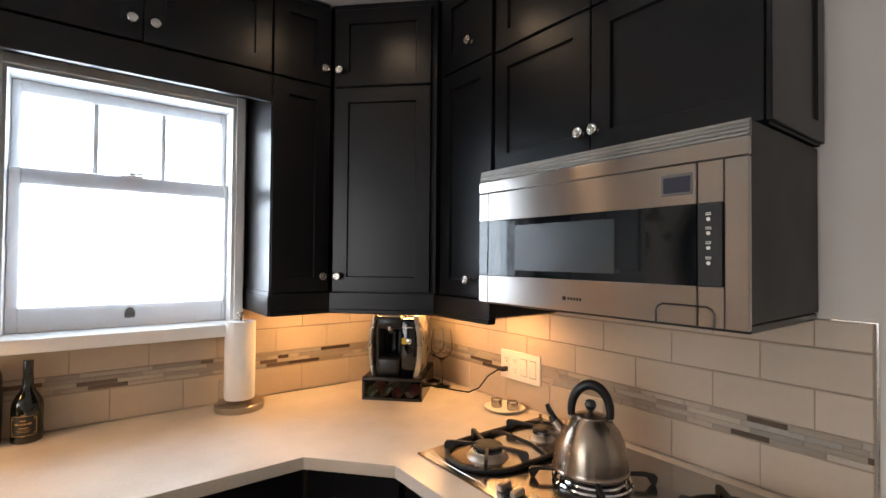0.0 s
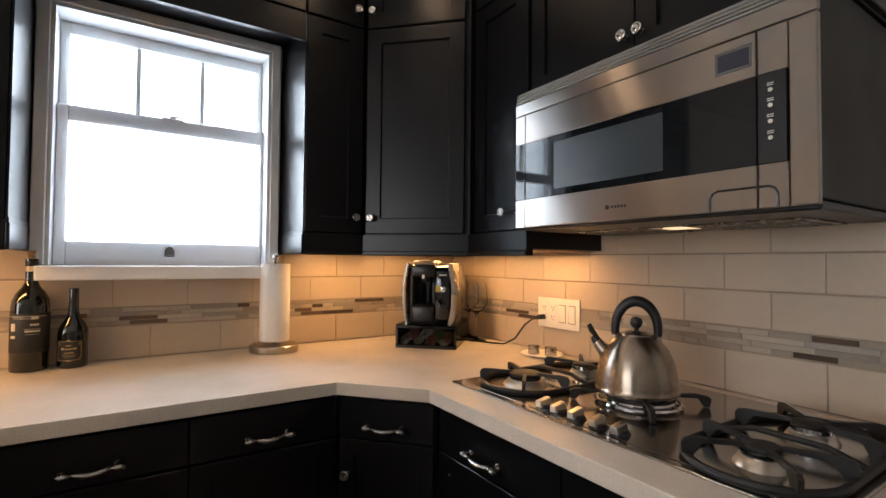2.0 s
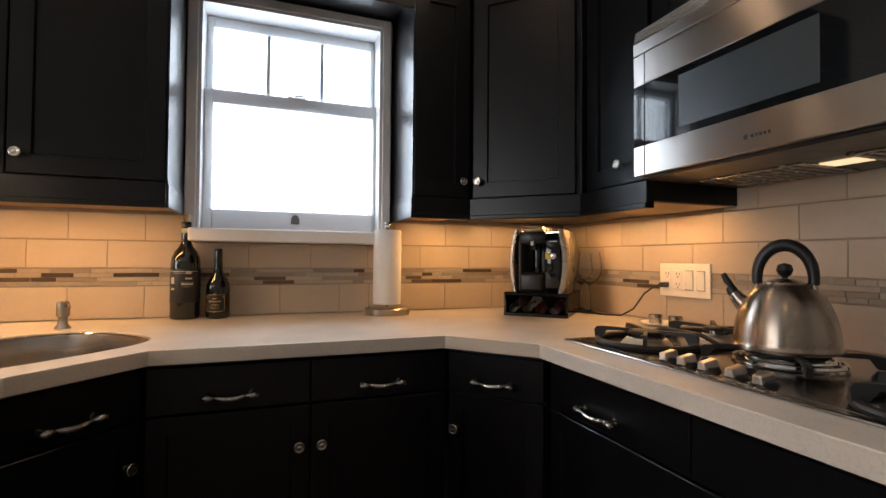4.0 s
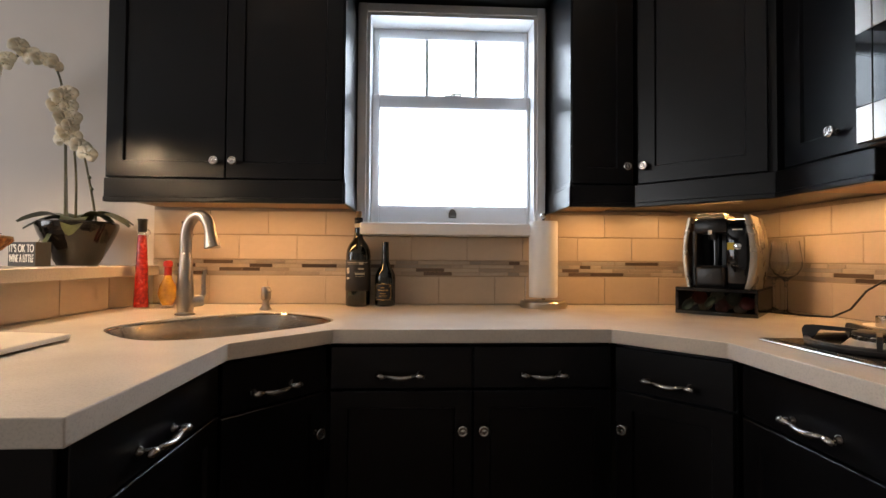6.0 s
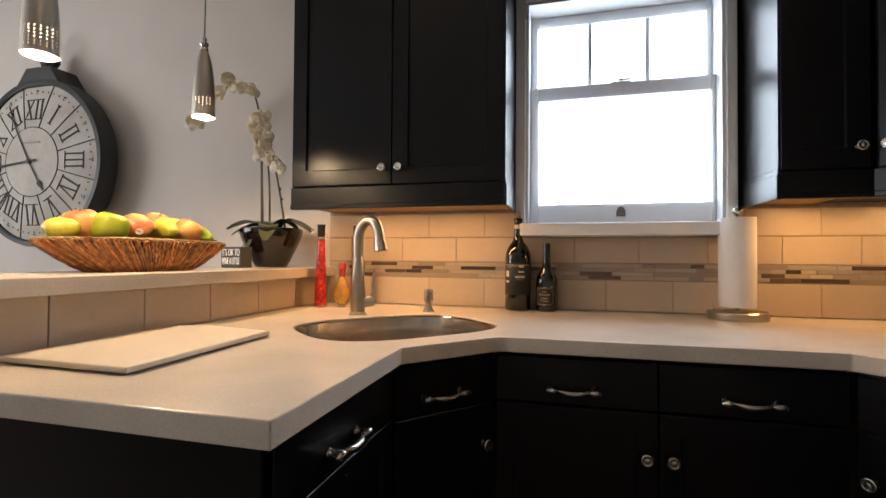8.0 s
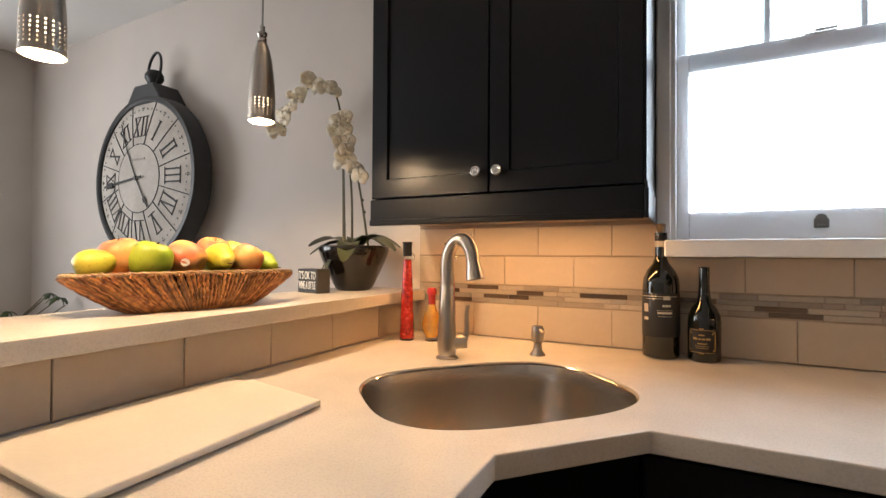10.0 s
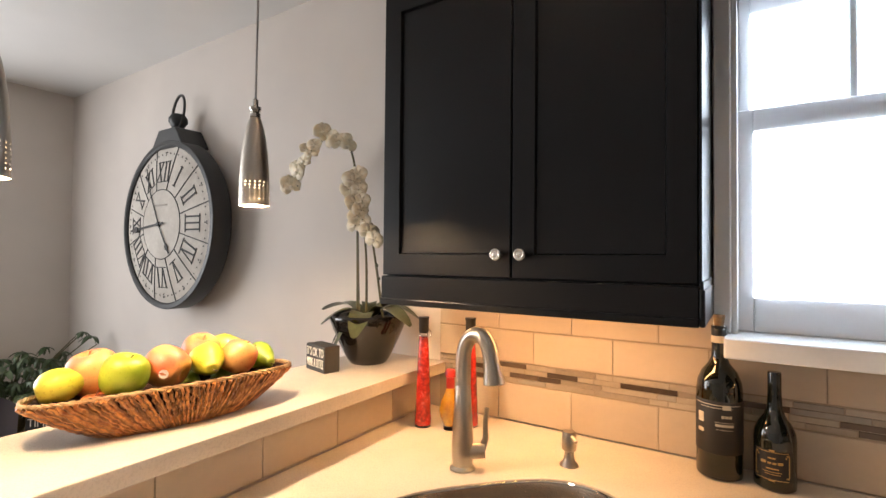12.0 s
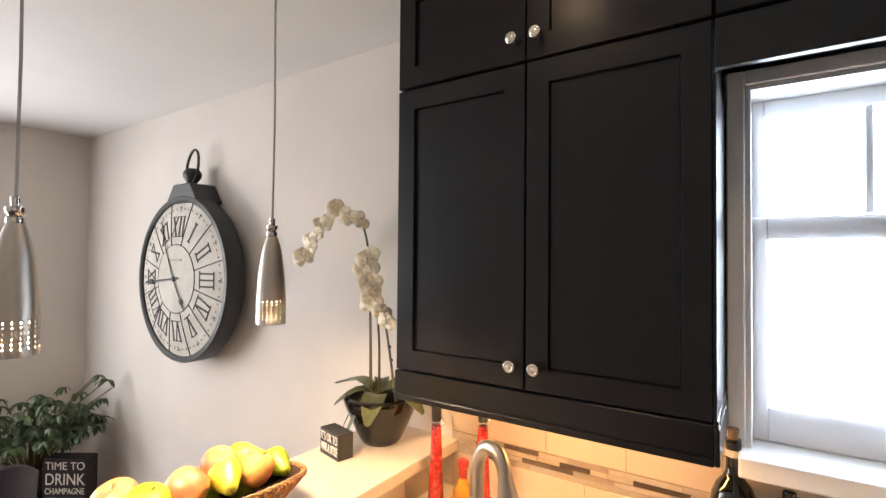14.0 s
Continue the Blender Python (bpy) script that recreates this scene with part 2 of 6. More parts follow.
def prism(outline, z0, z1, bm=None, bevel=0.0, hole=None):
    """A flat slab with a straight outline, and a hole through it if given."""
    bm = bm or bmesh.new()
    edges = []
    for loop in [outline] + ([hole] if hole else []):
        vs = [bm.verts.new((x, y, z1)) for x, y in loop]
        edges += [bm.edges.new((a, b)) for a, b in zip(vs, vs[1:] + vs[:1])]
    made = bmesh.ops.triangle_fill(bm, use_beauty=True, edges=edges)
    faces = [g for g in made["geom"] if isinstance(g, bmesh.types.BMFace)]
    ext = bmesh.ops.extrude_face_region(bm, geom=faces)
    for v in [g for g in ext["geom"] if isinstance(g, bmesh.types.BMVert)]:
        v.co.z = z0
    bmesh.ops.recalc_face_normals(bm, faces=bm.faces[:])
    if bevel:
        sharp = [e for e in bm.edges if len(e.link_faces) == 2 and e.calc_face_angle(0) > 0.6]
        bmesh.ops.bevel(bm, geom=sharp, offset=bevel, segments=2, affect="EDGES", profile=0.5)
    return bm


def text_mesh(words, height, depth=0.0006):
    """Letters as a mesh in the x-z plane, centred, facing -y."""
    cu = bpy.data.curves.new("words", "FONT")
    cu.body, cu.size, cu.extrude = words, height * 1.38, depth
    cu.align_x, cu.align_y = "CENTER", "CENTER"
    ob = bpy.data.objects.new("words", cu)
    scene.collection.objects.link(ob)
    bpy.context.view_layer.update()
    me = bpy.data.meshes.new_from_object(ob.evaluated_get(bpy.context.evaluated_depsgraph_get()))
    bpy.data.objects.remove(ob)
    bpy.data.curves.remove(cu)
    bm = bmesh.new()
    bm.from_mesh(me)
    bpy.data.meshes.remove(me)
    bmesh.ops.transform(bm, matrix=pose(0, 0, 0, 90, 0, 0), verts=bm.verts[:])
    return bm


def shaker(x0, x1, z0, z1, stile=0.055, thick=0.020, recess=0.009, y=0.0):
    """A framed door with a recessed panel, its face at y, looking along -y."""
    bm = bmesh.new()
    c = 0.0018

    def ring(dx, yy):
        return [bm.verts.new(p) for p in ((x0 + dx, yy, z0 + dx), (x1 - dx, yy, z0 + dx), (x1 - dx, yy, z1 - dx), (x0 + dx, yy, z1 - dx))]
    rings = [ring(0, y + thick), ring(0, y + c), ring(c, y)]
    if stile:
        rings += [ring(stile, y), ring(stile + 0.003, y + recess)]
    for a, b in zip(rings, rings[1:]):
        for i in range(4):
            bm.faces.new((a[i], a[(i + 1) % 4], b[(i + 1) % 4], b[i]))
    bm.faces.new(rings[-1])
    bm.faces.new(rings[0][::-1])
    bmesh.ops.recalc_face_normals(bm, faces=bm.faces[:])
    return bm


def knob_mesh():
    bm = lathe([(0, 0), (0.0085, 0), (0.0085, 0.002), (0.0052, 0.005), (0.005, 0.011), (0.0095, 0.0145), (0.0142, 0.018), (0.0152, 0.0215), (0.0142, 0.0245), (0.0105, 0.0262), (0.0098, 0.0252), (0.005, 0.0272), (0, 0.0278)], 20, m=pose(0, 0, 0, 90, 0, 0))
    me = bpy.data.meshes.new("knob")
    bm.to_mesh(me)
    bm.free()
    me.materials.append(M_NICKEL)
    me.polygons.foreach_set("use_smooth", [True] * len(me.polygons))
    return me


def pull_mesh():
    """A bowed drawer pull with two ball feet."""
    bm = bmesh.new()
    for s in (-1, 1):
        lathe([(0, 0), (0.0085, 0), (0.009, 0.002), (0.005, 0.006), (0.0045, 0.014), (0.0062, 0.019), (0, 0.022)], 12, bm, pose(s * 0.050, 0, 0, 90, 0, 0))
        tube([(s * (0.034 + 0.032 * f), -0.021 - 0.003 * math.sin(math.pi * f), -0.001) for f in (0, 0.15, 0.4, 0.65, 0.88, 1.0)], [0.0035, 0.0052, 0.0082, 0.0086, 0.0058, 0.0015], 10, bm)
    pts = arc(lambda f: (-0.036 + 0.072 * f, -0.0215 - 0.007 * math.sin(math.pi * f), -0.005 * math.sin(math.pi * f)), 13)
    tube(pts, [0.0038, 0.0046, 0.0064, 0.0070, 0.0073, 0.0075, 0.0076, 0.0075, 0.0073, 0.0070, 0.0064, 0.0046, 0.0038], 10, bm)
    me = bpy.data.meshes.new("pull")
    bm.to_mesh(me)
    bm.free()
    me.materials.append(M_PULL)
    me.polygons.foreach_set("use_smooth", [True] * len(me.polygons))
    return me


KNOB, PULL = knob_mesh(), pull_mesh()


def facing(p0, p1):
    """A frame with x along a front from its left end p0 to p1, and y into the wall."""
    return Matrix.Translation((p0[0], p0[1], 0)) @ Matrix.Rotation(math.atan2(p1[1] - p0[1], p1[0] - p0[0]), 4, "Z"), math.dist(p0, p1)


# ---- setting ----
CEIL, WB, WR, WL, WREAR = 2.475, 2.085, 1.378, -4.03, -2.45
TB, TR = 2.077, 1.370   # faces of the tiles


def wall(name, outline_holes, m, thick, material=M_WALL):
    """A wall in its own x-z plane, with rectangular holes through it."""
    (x0, x1, z0, z1), holes = outline_holes
    bm = bmesh.new()
    xs = sorted({x0, x1, *[h[0] for h in holes], *[h[1] for h in holes]})
    zs = sorted({z0, z1, *[h[2] for h in holes], *[h[3] for h in holes]})
    solid = lambda i, k: 0 <= i < len(xs) - 1 and 0 <= k < len(zs) - 1 and not any(h[0] <= (xs[i] + xs[i + 1]) / 2 <= h[1] and h[2] <= (zs[k] + zs[k + 1]) / 2 <= h[3] for h in holes)
    grid = {}

    def v(i, y, k):
        if (i, y, k) not in grid:
            grid[(i, y, k)] = bm.verts.new((xs[i], y, zs[k]))
        return grid[(i, y, k)]
    for i in range(len(xs) - 1):
        for k in range(len(zs) - 1):
            if not solid(i, k):
                continue
            for y in (0, thick):
                bm.faces.new((v(i, y, k), v(i + 1, y, k), v(i + 1, y, k + 1), v(i, y, k + 1)))
            for di, dk, a, b in ((-1, 0, (i, k), (i, k + 1)), (1, 0, (i + 1, k), (i + 1, k + 1)), (0, -1, (i, k), (i + 1, k)), (0, 1, (i, k + 1), (i + 1, k + 1))):
                if not solid(i + di, k + dk):
                    bm.faces.new((v(a[0], 0, a[1]), v(b[0], 0, b[1]), v(b[0], thick, b[1]), v(a[0], thick, a[1])))
    bmesh.ops.recalc_face_normals(bm, faces=bm.faces[:])
    ob = link(name, bm, material)
    ob.matrix_world = m
    return tagged(ob, kind="structure")


WIN = (-0.219, 0.463, 1.236, 2.084)
wall_north = wall("wall_north", ((WL - 0.2, WR + 0.2, 0, CEIL), [WIN]), pose(0, WB, 0), 0.20)
wall_east = wall("wall_east", ((WREAR, WB, 0, CEIL), []), pose(WR + 0.2, 0, 0, 0, 0, 90), 0.20)
wall_west = wall("wall_west", ((WREAR, WB, 0, CEIL), [(-1.9, 0.1, 0.8, 2.2)]), pose(WL, 0, 0, 0, 0, 90), 0.20)
wall_south = wall("wall_south", ((WL - 0.2, WR + 0.2, 0, CEIL), []), pose(0, WREAR - 0.2, 0), 0.20)
tagged(link("floor", box(WL - 0.2, WR + 0.2, WREAR - 0.2, WB + 0.2, -0.12, 0.0), M_FLOOR), "dark stained oak plank floor", kind="structure")
tagged(link("ceiling", box(WL - 0.2, WR + 0.2, WREAR - 0.2, WB + 0.2, CEIL, CEIL + 0.15), M_CEIL), "flat white painted ceiling", kind="structure")
tagged(link("baseboard", box(WL, -1.30, WB - 0.016, WB - 0.001, 0.0, 0.11, 0.004), M_WHITE), "white painted baseboard", kind="structure")

# overcast brightness and a pale neighbouring wall beyond the window
backdrop = tagged(link("backdrop", box(-5, 5, 6.0, 6.05, -2, 7), glow("overcast_white", (0.93, 0.97, 1.0), 3.2)), "bright overcast sky behind the window", kind="structure")
ground = tagged(link("ground", box(-60, 60, -60, 60, -0.6, -0.5), mat("lawn_ground", (0.06, 0.07, 0.04), 0.9)), "grey-green ground outside", kind="structure")

# kitchen window: casing, stool, two sashes
window = thing("window_1", pose(0, 0, 0), "white painted double-hung window, upper sash with three panes", "window", kind="structure")
part("casing", box(-0.256, WIN[0], 2.034, WB - 0.002, 1.237, 2.119, 0.003), M_WHITE, window)
part("casing", box(WIN[1], 0.498, 2.034, WB - 0.002, 1.237, 2.119, 0.003), M_WHITE, window)
part("casing", box(WIN[0] - 0.0005, WIN[1] + 0.0005, 2.0345, WB - 0.002, WIN[3], 2.119, 0.003), M_WHITE, window)
part("window_sill", box(-0.232, 0.487, 1.962, 2.16, 1.191, 1.236, 0.004, 2), M_WHITE, window, "broad white sill board")
for jx0, jx1, jz0, jz1 in ((WIN[0] + 0.0005, WIN[0] + 0.012, 1.237, WIN[3] - 0.001), (WIN[1] - 0.012, WIN[1] - 0.0005, 1.237, WIN[3] - 0.001), (WIN[0] + 0.012, WIN[1] - 0.012, WIN[3] - 0.012, WIN[3] - 0.0005)):
    part("jamb", box(jx0, jx1, 2.04, 2.25, jz0, jz1, 0.001), M_WHITE, window)


def sash(x0, x1, z0, z1, gx0, gx1, gz0, gz1, y0, y1, bars):
    s = part("sash", box(x0, gx0, y0, y1, z0, z1, 0.002), M_SASH, window)
    for n, b in (("stile", (gx1, x1, y0, y1, z0, z1)), ("rail", (gx0, gx1, y0, y1, z0, gz0)), ("rail", (gx0, gx1, y0, y1, gz1, z1))):
        part(n, box(*b, 0.002), M_SASH, s)
    for bx in bars:
        part("glazing_bar", box(bx - 0.008, bx + 0.008, y0 + 0.006, y1 - 0.006, gz0, gz1, 0.003), M_WHITE, s)
    edges = [gx0, *bars, gx1]
    for a, b in zip(edges, edges[1:]):
        p = part("pane", box(a, b, (y0 + y1) / 2 - 0.002, (y0 + y1) / 2 + 0.002, gz0, gz1), M_PANE, s)
        p.visible_shadow = False
    return s


sash(-0.206, 0.450, 1.752, 2.071, -0.180, 0.432, 1.781, 2.030, 2.150, 2.185, [0.020, 0.230])
low = sash(-0.206, 0.450, 1.2365, 1.776, -0.174, 0.437, 1.318, 1.722, 2.108, 2.146, [])
part("storm_rail", box(-0.205, 0.449, 2.189, 2.194, 1.4000, 1.4025), M_WHITE, window, "thin rail of the outer storm pane")
bm = box(0.095, 0.165, 2.112, 2.140, 1.776, 1.782, 0.002)
lathe([(0, 0.006), (0.010, 0.006), (0.010, 0.013), (0, 0.014)], 14, bm, pose(0.13, 2.126, 1.776))
box(0.118, 0.168, 2.118, 2.128, 1.786, 1.793, 0.002, 1, bm)
part("sash_lock", bm, M_NICKEL, window, "small nickel sash lock")
bm = box(0.113, 0.145, 2.102, 2.108, 1.268, 1.292, 0.002)
box(0.118, 0.140, 2.090, 2.102, 1.270, 1.276, 0.002, 1, bm)
lathe([(0, 0), (0.013, 0), (0.012, 0.005), (0, 0.006)], 14, bm, pose(0.129, 2.107, 1.292, 90, 0, 0))
part("sash_lift", bm, mat("aged_pewter", (0.26, 0.25, 0.24), 0.45, 0.8), window, "dark pewter sash lift")

# ---- upper cabinets ----
Z0, ZR, ZD, ZT, ZTOP = 1.281, 1.362, 2.140, 2.438, 2.468


def cabinet(name, p0, p1, depth, z0, z1, doors, label, rail=None, group="upper cabinets", sides=None):
    """doors: (x0, x1, z0, z1, knob x or None, knob z). rail: (z0, z1) of a light rail below the doors."""
    m, w = facing(p0, p1)
    cab = thing(name, m, label, "kitchen cabinet", group)
    if sides is None:
        part("body", box(0, w, 0.022, depth, z0, z1, 0.0015), M_CAB, cab)
    else:
        part("body", prism(sides, z0, z1), M_CAB, cab)
    for x0, x1, dz0, dz1, kx, kz in doors:
        d = part("door", shaker(x0, x1, dz0, dz1, 0.055 if x1 - x0 > 0.16 else 0.045), M_CAB, cab)
        if kx is not None:
            share("knob", KNOB, d, pose(kx, 0, kz))
    if rail:
        bm = box(0, w, -0.004, 0.024, rail[0], rail[1], 0.002)
        box(0, w, -0.009, 0.020, rail[0] - 0.001, rail[0] + 0.016, 0.003, 2, bm)
        part("light_rail", bm, M_CAB, cab)
    return cab


def pair(x0, x1, z0, z1, kz):
    c = (x0 + x1) / 2
    return [(x0 + 0.002, c - 0.002, z0, z1, c - 0.030, kz), (c + 0.002, x1 - 0.002, z0, z1, c + 0.030, kz)]


DEPTH = TB - 1.757 + 0.006
cab_sink = cabinet("upper_cabinet", (-1.040, 1.757), (-0.264, 1.757), DEPTH, Z0 + 0.02, ZTOP, pair(0, 0.776, ZR, ZD - 0.004, 1.417) + pair(0, 0.776, ZD + 0.004, ZT, 2.195),
                   "black espresso wall cabinet with four shaker doors above the sink", (Z0, ZR - 0.004))
bm = box(0.776, 0.7805, 0.0, DEPTH - 0.002, ZR + 0.0, 2.03, 0.001)
box(0.776, 0.786, -0.006, DEPTH - 0.002, Z0, ZR - 0.010, 0.003, 2, bm)
box(0.776, 0.783, -0.004, DEPTH - 0.002, ZR - 0.012, ZR + 0.006, 0.002, 1, bm)
part("end_panel", bm, M_CAB, cab_sink)
bridge = cabinet("bridge_cabinet", (-0.262, 1.757), (0.514, 1.757), 0.31, ZD - 0.003, ZTOP, pair(0, 0.774, ZD + 0.004, ZT, 2.200), "black espresso cabinet with two doors bridging above the window")
part("valance", box(0.0, 0.776, -0.001, 0.020, 2.040, ZD - 0.004, 0.002), M_CAB, bridge)
part("soffit_board", box(0.0, 0.776, 0.020, 0.318, 2.125, ZD - 0.004, 0.001), M_CAB, bridge)
narrow = cabinet("upper_cabinet", (0.516, 1.757), (0.736, 1.757), DEPTH, Z0 + 0.02, ZTOP, [(0.002, 0.216, ZR, ZD - 0.004, 0.187, 1.420), (0.002, 0.216, ZD + 0.004, ZT, 0.187, 2.200)],
                 "narrow black espresso wall cabinet beside the window", (Z0, ZR - 0.004))
bm = box(-0.0045, 0.0, 0.0, DEPTH - 0.002, ZR, 2.03, 0.001)
box(-0.010, 0.0, -0.006, DEPTH - 0.002, Z0, ZR - 0.010, 0.003, 2, bm)
box(-0.007, 0.0, -0.004, DEPTH - 0.002, ZR - 0.012, ZR + 0.006, 0.002, 1, bm)
part("end_panel", bm, M_CAB, narrow)
r2 = math.sqrt(0.5)
CX0, CY0, CX1, CY1 = 0.738, 1.757, 1.023, 1.472
cw = math.dist((CX0, CY0), (CX1, CY1))


def corner_local(x, y):
    return ((x - CX0) * r2 - (y - CY0) * r2, (x - CX0) * r2 + (y - CY0) * r2)


corner = cabinet("corner_cabinet", (CX0, CY0), (CX1, CY1), 0.3, Z0 + 0.02, ZTOP, [(0.010, cw - 0.020, ZR, ZD - 0.004, 0.034, 1.420), (0.010, cw - 0.020, ZD + 0.004, ZT, 0.034, 2.200)],
                 "black espresso diagonal corner cabinet above the coffee machine", (Z0, ZR - 0.004),
                 sides=[(0.0, 0.022), (cw, 0.022), corner_local(TR, CY1 + 0.02), corner_local(TR, TB), corner_local(CX0 + 0.02, TB)])
third = cabinet("upper_cabinet", (1.023, 1.470), (1.023, 1.170), 0.346, Z0 + 0.02, ZTOP, [(0.030, 0.298, ZR, ZD + 0.006, 0.198, 1.420), (0.030, 0.298, ZD + 0.014, ZT, 0.198, 2.225)],
                "narrow black espresso wall cabinet beside the microwave", (Z0, ZR - 0.004))
over = cabinet("upper_cabinet", (1.032, 1.168), (1.032, 0.410), 0.337, 1.762, ZTOP, [(0.002, 0.360, 1.764, ZD + 0.006, 0.337, 1.822), (0.364, 0.756, 1.764, ZD + 0.006, 0.381, 1.822), (0.002, 0.360, ZD + 0.014, ZT, 0.337, 2.215), (0.364, 0.756, ZD + 0.014, ZT, 0.381, 2.215)],
               "black espresso wall cabinet above the microwave")
part("end_panel", shaker(0.006, 0.332, 1.766, ZT, 0.045, 0.010, 0.006), M_CAB, over).matrix_basis = pose(0.768, 0, 0, 0, 0, 90)

# ---- worktop and base cabinets ----
TOP = 0.915


def sup(c, u, a, b, n, k):
    out = []
    for i in range(k):
        t = 2 * math.pi * i / k
        x, y = a * abs(math.cos(t)) ** (2 / n) * math.copysign(1, math.cos(t)), b * abs(math.sin(t)) ** (2 / n) * math.copysign(1, math.sin(t))
        out.append((c[0] + u[0] * x - u[1] * y, c[1] + u[1] * x + u[0] * y))
    return out


SINK_C, SINK_U = (-0.535, 1.512), (0.67, 0.742)
hole = sup(SINK_C, SINK_U, 0.277, 0.218, 3.0, 56)
top = prism([(TR - 0.001, 0.30), (TR - 0.001, TB - 0.001), (-1.088, TB - 0.001), (-1.088, 0.720), (-0.406, 0.720), (-0.411, 1.193), (-0.227, 1.397), (0.508, 1.399), (0.691, 1.196), (0.691, 0.30)],
            0.878, TOP, None, 0.0025, hole)
tagged(link("worktop", top, M_STONE), "cream speckled quartz worktop with angled corners and sink cutout", "worktop")


def base(p0, p1, depth, fronts, label, sides=None):
    m, w = facing(p0, p1)
    cab = thing("base_cabinet", m, label, "kitchen cabinet", "base cabinets")
    part("body", box(0.0, w, 0.022, depth, 0.10, 0.877, 0.001) if sides is None else prism(sides, 0.10, 0.877), M_CAB, cab)
    part("toe_kick", box(0.0, w, 0.075, 0.095, 0.0, 0.10), M_CABIN, cab)
    for kind, x0, x1, z0, z1, hx, hz in fronts:
        d = part(kind, shaker(x0, x1, z0, z1, 0.045 if kind == "door" or z1 - z0 > 0.2 else 0.0), M_CAB, cab)
        if hx is not None:
            share("knob" if kind == "door" else "pull", KNOB if kind == "door" else PULL, d, pose(hx, 0, hz))
    return cab


base((-0.24, 1.422), (0.52, 1.422), 0.60, [("drawer", 0.004, 0.378, 0.755, 0.866, 0.188, 0.792), ("drawer", 0.382, 0.756, 0.755, 0.866, 0.569, 0.792), ("door", 0.004, 0.378, 0.115, 0.748, 0.352, 0.648), ("door", 0.382, 0.756, 0.115, 0.748, 0.408, 0.648)],
     "black base cabinet with two drawers above two doors under the window")
# diagonal fronts
base((-0.431, 1.205), (-0.243, 1.420), 0.05, [("drawer", 0.004, 0.282, 0.755, 0.866, 0.128, 0.792), ("door", 0.004, 0.282, 0.115, 0.748, 0.250, 0.653)], "black diagonal base cabinet under the sink")
base((0.523, 1.420), (0.716, 1.206), 0.30, [("drawer", 0.004, 0.284, 0.755, 0.866, 0.143, 0.792), ("door", 0.004, 0.284, 0.115, 0.748, 0.030, 0.653)], "black diagonal base cabinet in the corner")
base((0.716, 1.203), (0.716, 0.30), 0.60, [("drawer", 0.02, 0.450, 0.758, 0.866, 0.215, 0.794), ("drawer", 0.454, 0.899, 0.758, 0.866, 0.68, 0.794), ("drawer", 0.02, 0.899, 0.450, 0.752, None, 0), ("drawer", 0.02, 0.899, 0.115, 0.444, None, 0)],
     "black base cabinet with drawers under the cooktop")
pen = base((-0.431, 0.745), (-0.431, 1.202), 0.60, [("drawer", 0.02, 0.450, 0.766, 0.866, 0.215, 0.800), ("drawer", 0.02, 0.450, 0.450, 0.760, None, 0), ("drawer", 0.02, 0.450, 0.115, 0.444, None, 0)],
           "black base cabinet with drawers in the peninsula")
part("end_panel", box(-0.008, 0.0, 0.0, 0.652, 0.0, 0.877, 0.001), M_CAB, pen)

# ---- raised bar ----
BAR0, BAR1 = 1.029, 1.066
pony = tagged(link("half_wall", box(-1.30, -1.098, 0.70, WB, 0.0, BAR0 - 0.001), M_WALL), "grey painted half wall carrying the raised bar", kind="structure")
tagged(link("bar_top", prism([(-1.040, 0.62), (-1.040, 1.86), (-1.030, WB - 0.009), (-1.040, WB - 0.001), (-1.365, WB - 0.001), (-1.365, 0.62)], BAR0, BAR1, None, 0.0025), M_STONE),
       "cream speckled quartz raised breakfast bar top", "bar top")

# ---- cooktop ----
hob = thing("gas_cooktop", pose(0, 0, TOP), "stainless steel gas cooktop with five burners and cast-iron grates", "cooktop")
HX0, HX1, HY0, HY1 = 0.782, 1.318, 0.345, 1.222
part("steel_plate", box(HX0, HX1, HY0, HY1, 0.0, 0.006, 0.003, 2), M_HOB, hob, "polished steel hob plate")
part("inset_plate", box(HX0 + 0.020, HX1 - 0.020, HY0 + 0.020, HY1 - 0.020, 0.0062, 0.0072, 0.0008), M_HOB, hob)


def burner(x, y, r, tall=1.3):
    up = lambda prof: [(q, 0.0073 + (z - 0.0073) * tall) for q, z in prof]
    b = part("burner", lathe(up([(r * 1.48, 0.0073), (r * 1.45, 0.0090), (r * 1.16, 0.0190), (r * 1.1, 0.0195), (0, 0.0195)]), 36, m=pose(x, y, 0)), M_GRIP, hob, "conical satin steel burner dish", True)
    bm = bmesh.new()
    lathe(up([(r * 1.0, 0.0175), (r * 1.03, 0.0190), (r * 1.03, 0.0205), (r * 0.96, 0.0210), (r * 0.96, 0.0255), (r * 1.04, 0.0262), (r * 1.04, 0.0275), (0, 0.0278)]), 36, bm, pose(x, y, 0))
    for k in range(24):
        t = 2 * math.pi * k / 24
        box(-0.0022, 0.0022, -0.0016, 0.0016, 0.0073 + 0.0135 * tall, 0.0073 + 0.0192 * tall, 0, 1, bm)
        bmesh.ops.transform(bm, matrix=pose(x + r * 1.0 * math.cos(t), y + r * 1.0 * math.sin(t), 0, 0, 0, math.degrees(t)), verts=bm.verts[-8:])
    part("flame_ring", bm, M_CHROME, b, "slotted chrome flame ring", True)
    part("burner_cap", lathe(up([(r * 1.02, 0.0280), (r * 1.05, 0.0295), (r * 1.04, 0.0325), (r * 0.96, 0.0340), (0, 0.0345)]), 36, m=pose(x, y, 0)), M_CASTIRON, b, "matt black cap", True)
    return b


